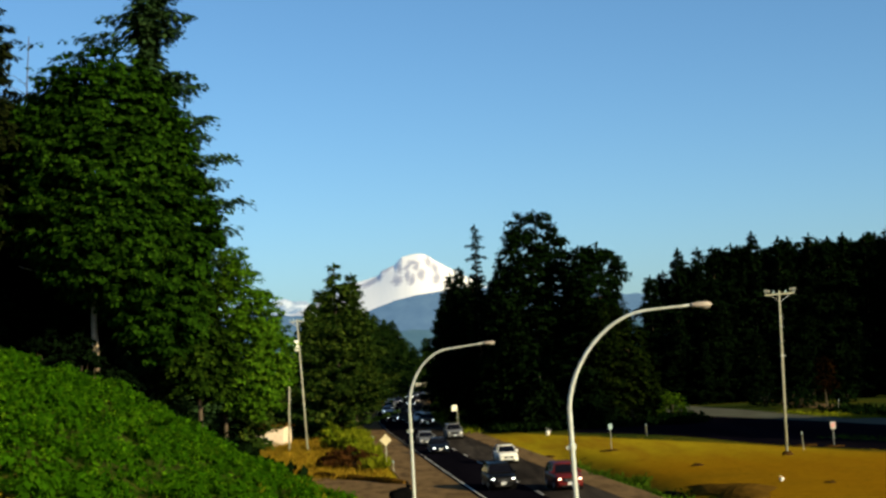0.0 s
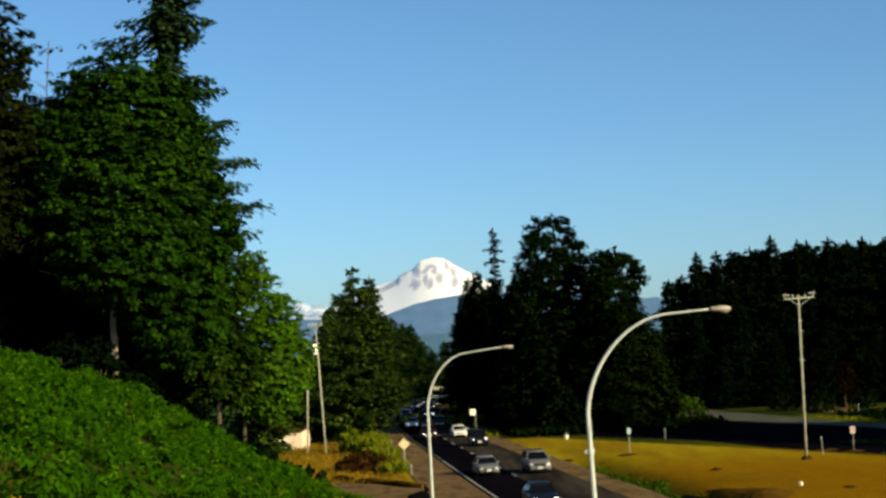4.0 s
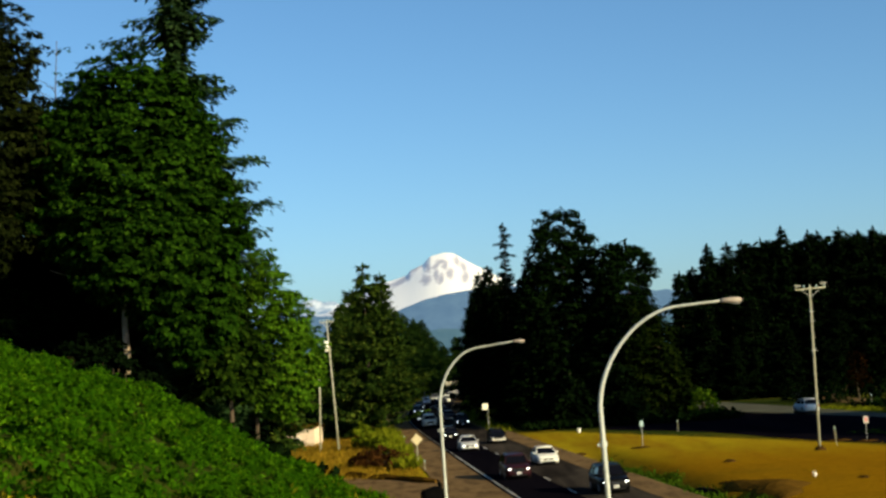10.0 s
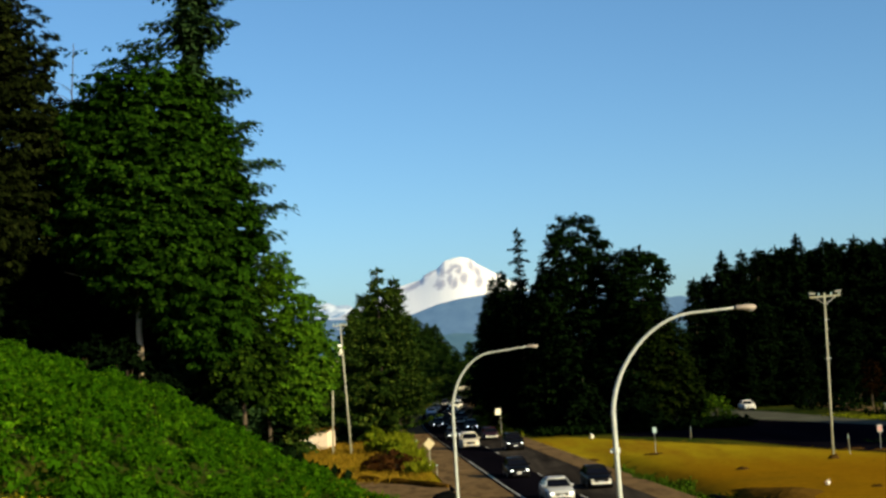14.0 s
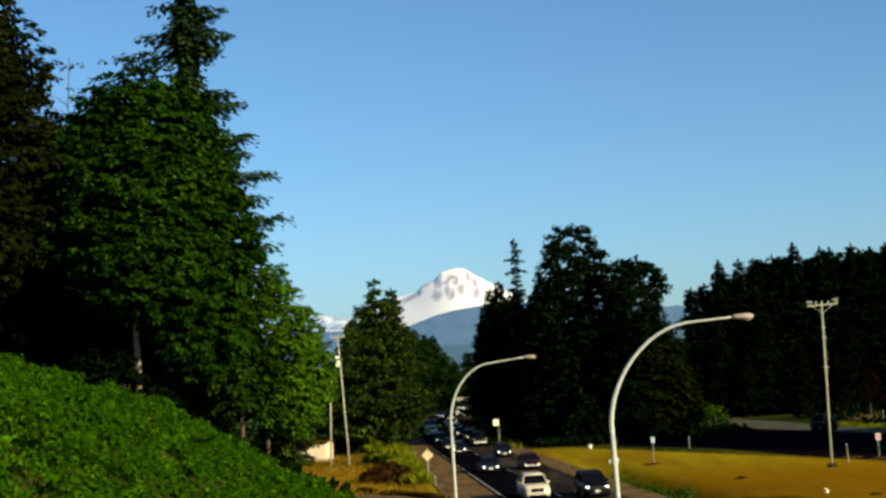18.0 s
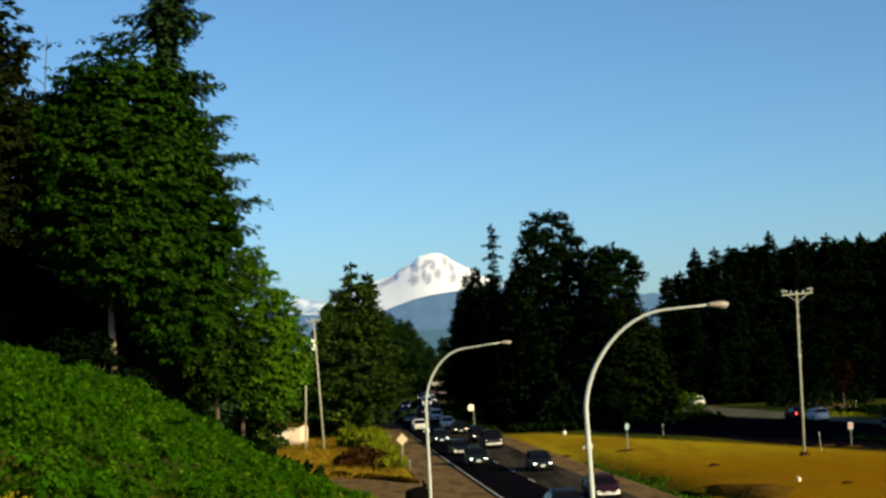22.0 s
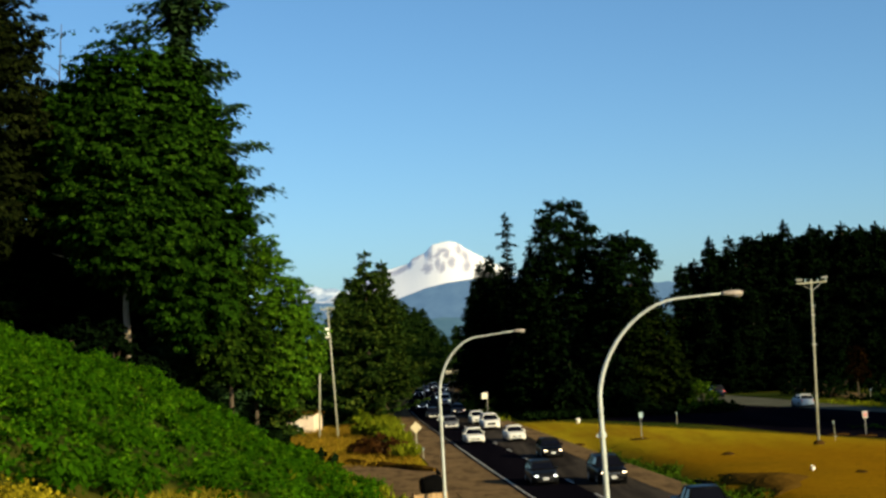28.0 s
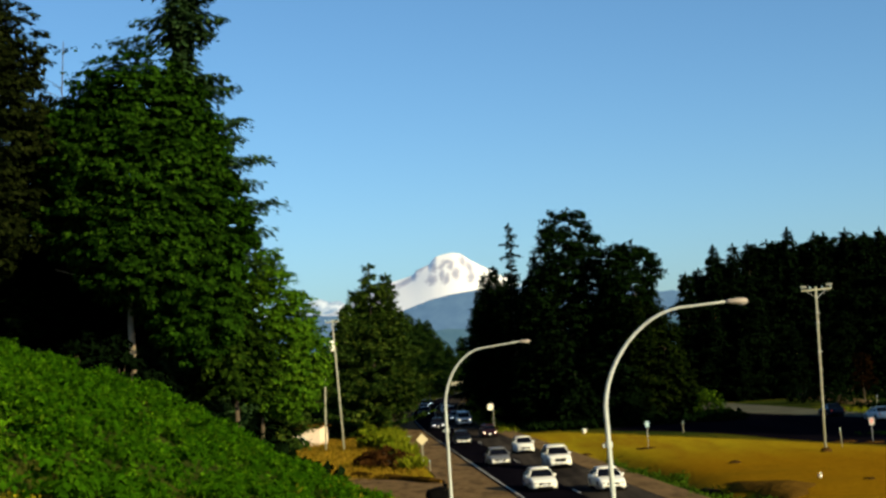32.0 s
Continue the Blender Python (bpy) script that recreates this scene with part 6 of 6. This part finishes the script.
def vehicle(kind, colour, label, lights=LENS, rack=False, extra=None, bumper=None):
    """A road vehicle, its front bumper at the origin and its nose towards -Y."""
    shape_meshes(kind)
    s = SHAPES[kind]
    cat = {"sedan": "car", "hatch": "car", "suv": "suv", "van": "van", "pickup": "pickup truck"}[kind]
    t = thing(cat.replace(" ", "_"), label, cat, "vehicles on the road")
    t.scale = (0.89, 0.89, 0.89)
    paint = PAINTS[colour]
    if colour in ("white", "beige") and lights in (LENS, LENSOFF):
        lights = LENSDARK
    body = fit_part(kind, "body", paint, t)
    cabin = fit_part(kind, "cabin_glass", TRIM, t, as_name="cabin")
    for nm in ("windshield", "rear_window", "side_window_fl", "side_window_fr", "side_window_bl", "side_window_br"):
        fit_part(kind, nm, GLASS, cabin, as_name=nm.split("_window")[0] + "_window" if "window" in nm else nm)
    fit_part(kind, "roof", paint, t)
    for nm in ("pillar_al", "pillar_bl", "pillar_cl", "pillar_ar", "pillar_br", "pillar_cr"):
        fit_part(kind, nm, paint, t, as_name="pillar")
    for y_ in s["axles"]:
        fit_part(kind, "wheel_arch", TRIM, t, pose(0, y_, s["wheel"]))
    w1, hi1, lo1 = s["body"][1][3], s["body"][1][2], s["body"][1][1]
    hz = hi1 - 0.10
    fit_part(kind, "grille", TRIM, body, pose(0, -0.015, hz - 0.10))
    fit_part(kind, "grille_bar", CHROME, body, pose(0, -0.015, hz - 0.10))
    fit_part(kind, "bumper", bumper or paint, t, pose(0, 0.02, lo1 + 0.20), as_name="bumper")
    fit_part(kind, "air_intake", TRIM, t, pose(0, -0.01, lo1 + 0.07))
    p = fit_part(kind, "plate", PLATE, t, pose(0, -0.065, lo1 + 0.22))
    fit_part(kind, "plate_bars", PLATEBAR, p)
    for sd in (-1, 1):
        fit_part(kind, "headlamp", lights, t, pose(sd * (w1 - 0.20), 0.02, hz - 0.02, 0, 0, sd * 14) @ Matrix.Diagonal((-sd if sd else 1, 1, 1, 1)), "lit headlamp" if lights not in (LENSOFF, LENSDARK) else "")
        fit_part(kind, "mirror", paint, t, pose(sd * (w1 + 0.10), s["cab"][0][0] + 0.35, s["belt"] + 0.08) @ Matrix.Diagonal((sd, 1, 1, 1)))
        fit_part(kind, "tail_lamp", TAIL if extra == "braking" else SIGNRED, t, pose(sd * (s["body"][-2][3] - 0.12), s["l"] - 0.02, s["body"][-2][2] - 0.2))
        for y_ in s["axles"]:
            w = thing("wheel", "", "", at=pose(sd * (max(b_[3] for b_ in s["body"]) - 0.10), y_, s["wheel"]))
            w.parent = t
            fit_part(kind, "tyre", RUBBER, w)
            fit_part(kind, "rim", ALLOY, w)
    fit_part(kind, "wiper", TRIM, t)
    if rack:
        fit_part(kind, "roof_rack", TRIM, t)
    if kind == "pickup":
        bm = bmx()
        box(bm, (0, 4.5, 1.12), (1.6, 1.7, 0.12), 0.02)
        part("load_bed", bm, TRIM, t)
    return t


def along(curve, offset, y, back=False):
    """A pose on the road at the distance y, facing the camera, or away from it."""
    y = float(y)
    dx = float(curve(y + 1.0) - curve(y - 1.0)) / 2
    ang = -math.degrees(math.atan(dx))
    x = float(curve(y)) + offset
    return pose(x, y, 0.03, 0, 0, ang + (180 if back else 0))


def drive(car, offset, knots, curve=line, back=False):
    """Key a vehicle along its lane from a few (seconds, distance) knots; it keeps its last speed."""
    ts, ds = [k[0] for k in knots], [k[1] for k in knots]
    v0 = 18.0 if back else -9.5
    v1 = (ds[-1] - ds[-2]) / (ts[-1] - ts[-2])
    rows = []
    for k in range(33):
        d = ds[0] + v0 * (k - ts[0]) if k < ts[0] else ds[-1] + v1 * (k - ts[-1]) if k > ts[-1] else float(np.interp(k, ts, ds))
        d = min(max(d, -330), 640)
        rows.append((float(k), along(curve, offset, d, back)))
    walk(car, rows)


LEFT, RIGHT, AWAY, NEARBY = 1.75, 5.35, 0.4, 3.4
TRAFFIC = []


def add(lane, knots, *args, **kw):
    TRAFFIC.append((vehicle(*args, **kw), lane, knots))


add(LEFT, ((0.0, 91.9), (1.0, 82.4), (2.0, 69.0)), "suv", "black", "black SUV with lit headlamps on the road")
add(LEFT, ((0.0, 131.5), (2.0, 107.1)), "sedan", "blue", "dark blue sedan with lit headlamps")
add(LEFT, ((0.0, 144.9), (3.0, 120.6), (6.0, 85.0)), "sedan", "silver", "silver grey sedan with bright bumper", lights=LENSOFF)
add(LEFT, ((5.0, 155.8), (8.0, 122.3), (11.0, 87.8)), "suv", "maroon", "dark maroon SUV with lit headlamps")
add(LEFT, ((5.0, 191.1), (7.7, 162.0), (10.3, 129.2), (13.0, 97.8)), "sedan", "pale", "pale silver sedan with a white bumper", bumper=PAINTS["white"])
add(LEFT, ((8.0, 182.4), (10.7, 144.0), (13.3, 114.0), (16.0, 82.0)), "hatch", "black", "black hatchback with lit headlamps")
add(LEFT, ((5.0, 224.3), (9.3, 193.3), (13.7, 148.3), (18.0, 95.5)), "suv", "beige", "pale beige SUV with lit headlamps")
add(LEFT, ((16.0, 146.6), (18.5, 118.8), (21.0, 87.2)), "sedan", "blue", "dark blue sedan with lit headlamps")
add(LEFT, ((16.0, 179.1), (19.0, 145.1), (22.0, 114.3), (25.0, 83.3)), "hatch", "green", "dark green hatchback with lit headlamps")
add(LEFT, ((19.0, 157.5), (22.0, 127.5), (25.0, 94.3)), "sedan", "grey", "grey sedan with pale bumper", bumper=PAINTS["white"], lights=LENSOFF)
add(LEFT, ((21.0, 155.7), (23.7, 132.7), (26.3, 105.8), (29.0, 75.8)), "hatch", "grey", "dark grey upright hatchback with lit headlamps")
add(LEFT, ((21.0, 184.9), (24.7, 156.0), (28.3, 124.3), (32.0, 90.0)), "sedan", "white", "white sedan on the road", lights=LENSOFF)
add(LEFT, ((23.0, 192.3), (26.0, 169.1), (29.0, 143.3), (32.0, 113.0)), "sedan", "silver", "silver sedan with a pale bumper", bumper=PAINTS["white"], lights=LENSOFF)
add(LEFT, ((28.0, 176.8), (30.0, 162.4), (32.0, 144.7)), "sedan", "grey", "grey sedan in the queue", lights=LENSOFF, bumper=PAINTS["white"])
add(LEFT, ((28.0, 205.8), (30.0, 193.0), (32.0, 180.2)), "hatch", "blue", "blue hatchback with lit headlamps")
add(LEFT, ((22.0, 318.0), (31.0, 234.0), (32.0, 223.0)), "suv", "blue", "blue SUV in the queue")
add(RIGHT, ((0.0, 89.4), (1.0, 79.4), (2.0, 66.0)), "suv", "red", "dark red SUV with lit headlamps", lights=LENSWARM)
add(RIGHT, ((0.0, 114.7), (2.0, 88.7)), "hatch", "white", "white hatchback with dark windscreen and roof rack", lights=LENSOFF, rack=True)
add(RIGHT, ((0.0, 153.5), (3.0, 120.6), (6.0, 83.0)), "suv", "silver", "silver SUV with a roof rack", lights=LENSOFF, rack=True)
add(RIGHT, ((2.0, 168.8), (4.7, 140.5), (7.3, 112.2), (10.0, 85.1)), "suv", "black", "black SUV with lit headlamps")
add(RIGHT, ((2.0, 183.3), (5.3, 157.3), (8.7, 125.6), (12.0, 86.9)), "sedan", "white", "white sedan on the road", lights=LENSOFF)
add(RIGHT, ((5.0, 191.3), (7.7, 165.9), (10.3, 139.3), (13.0, 107.8), (16.0, 65.5)), "hatch", "black", "black hatchback with a pale bumper", lights=LENSOFF, bumper=PAINTS["white"])
add(RIGHT, ((6.0, 213.8), (10.0, 180.6), (14.0, 138.9), (18.0, 94.5), (20.0, 68.0)), "suv", "black", "black SUV with lit headlamps")
add(RIGHT, ((12.0, 185.3), (15.0, 148.4), (18.0, 125.8), (21.0, 93.7)), "sedan", "maroon", "maroon sedan with a pale bumper", lights=LENSOFF, bumper=PAINTS["white"])
add(RIGHT, ((13.0, 196.2), (16.7, 158.1), (20.3, 126.0), (24.0, 82.4)), "hatch", "grey", "dark grey hatchback with lit headlamps")
add(RIGHT, ((16.0, 187.9), (19.0, 163.8), (22.0, 134.5), (25.0, 99.0)), "pickup", "black", "black pickup with a white grille and bumper", lights=LENSOFF, bumper=PAINTS["white"])
add(RIGHT, ((22.0, 145.2), (24.3, 124.2), (26.7, 99.6), (29.0, 74.3)), "suv", "black", "black SUV with warm lit lamps", lights=LENSWARM)
add(RIGHT, ((25.0, 136.0), (28.0, 107.5), (31.0, 74.0)), "hatch", "black", "black hatchback with warm lit lamps", lights=LENSWARM)
add(RIGHT, ((22.0, 180.7), (25.3, 152.0), (28.7, 121.6), (32.0, 87.5)), "sedan", "white", "white sedan on the road", lights=LENSOFF)
add(RIGHT, ((23.0, 192.3), (26.0, 166.0), (29.0, 137.9), (32.0, 107.0)), "suv", "white", "white SUV on the road", lights=LENSOFF)
add(RIGHT, ((28.0, 160.4), (30.0, 144.5), (32.0, 126.3)), "hatch", "white", "white hatchback on the road", lights=LENSOFF)
add(RIGHT, ((25.0, 201.0), (27.3, 190.1), (29.7, 174.4), (32.0, 155.0)), "sedan", "maroon", "dark maroon sedan with warm lit lamps", lights=LENSWARM)
add(RIGHT, ((26.0, 232.0), (29.0, 209.0), (32.0, 186.0)), "van", "white", "white van with warm lit lamps in the queue", lights=LENSWARM)
add(LEFT, ((10.0, 459.6), (31.0, 258.0)), "sedan", "silver", "silver sedan far down the queue")
add(LEFT, ((10.0, 473.6), (31.0, 272.0)), "suv", "black", "black SUV far down the queue")
add(LEFT, ((10.0, 488.6), (31.0, 287.0)), "sedan", "blue", "blue sedan far down the queue")
add(RIGHT, ((10.0, 413.6), (31.0, 212.0)), "sedan", "silver", "silver sedan far down the queue")
add(RIGHT, ((10.0, 429.6), (31.0, 228.0)), "suv", "red", "dark red SUV far down the queue", lights=LENSWARM)
add(RIGHT, ((10.0, 445.6), (31.0, 244.0)), "sedan", "white", "white sedan far down the queue")
add(RIGHT, ((10.0, 463.6), (31.0, 262.0)), "hatch", "blue", "blue hatchback far down the queue")
add(AWAY, ((10, 166.2), (12, 199.8)), "suv", "white", "white SUV driving away on the further road")
add(NEARBY, ((13, 236.0), (15, 172.0), (16, 154.0), (17, 152.0), (18, 142.0), (19, 126.0)), "sedan", "white", "white sedan coming up the further road")
add(AWAY, ((17, 147.0), (18, 164.5), (20, 200.5), (22, 226.0)), "van", "black", "black van on the shaded further road")
add(AWAY, ((19, 154.0), (20, 173.0), (21, 188.8), (22, 208.8), (24, 238.0)), "suv", "white", "white SUV driving away on the further road")
add(AWAY, ((23, 182.5), (24, 203.0)), "sedan", "red", "red sedan with lit tail lamps driving away", extra="braking")
add(AWAY, ((23, 176.0), (24, 195.5), (25, 211.0)), "hatch", "white", "white hatchback driving away on the further road")
add(AWAY, ((23, 155.5), (24, 174.0), (25, 190.2)), "van", "black", "black van on the shaded further road")
add(AWAY, ((24, 145.5), (25, 165.2), (28, 220.2)), "sedan", "silver", "silver sedan driving away on the further road")
add(AWAY, ((24, 133.0), (25, 151.0), (28, 205.2)), "suv", "blue", "dark blue SUV driving away on the further road")
add(AWAY, ((28, 167.0), (29, 183.0), (30, 201.8), (31, 218.5)), "hatch", "white", "white hatchback driving away on the further road")
add(AWAY, ((31, 146.0), (32, 160.0)), "sedan", "blue", "dark blue sedan on the shaded further road")
add(AWAY, ((31, 137.0), (32, 147.0)), "sedan", "white", "white sedan driving away on the further road")



def motions():
    for car, lane, knots in TRAFFIC:
        if lane in (AWAY, NEARBY):
            drive(car, lane, knots, far_road, lane == AWAY)
        else:
            drive(car, lane, knots)


motions()
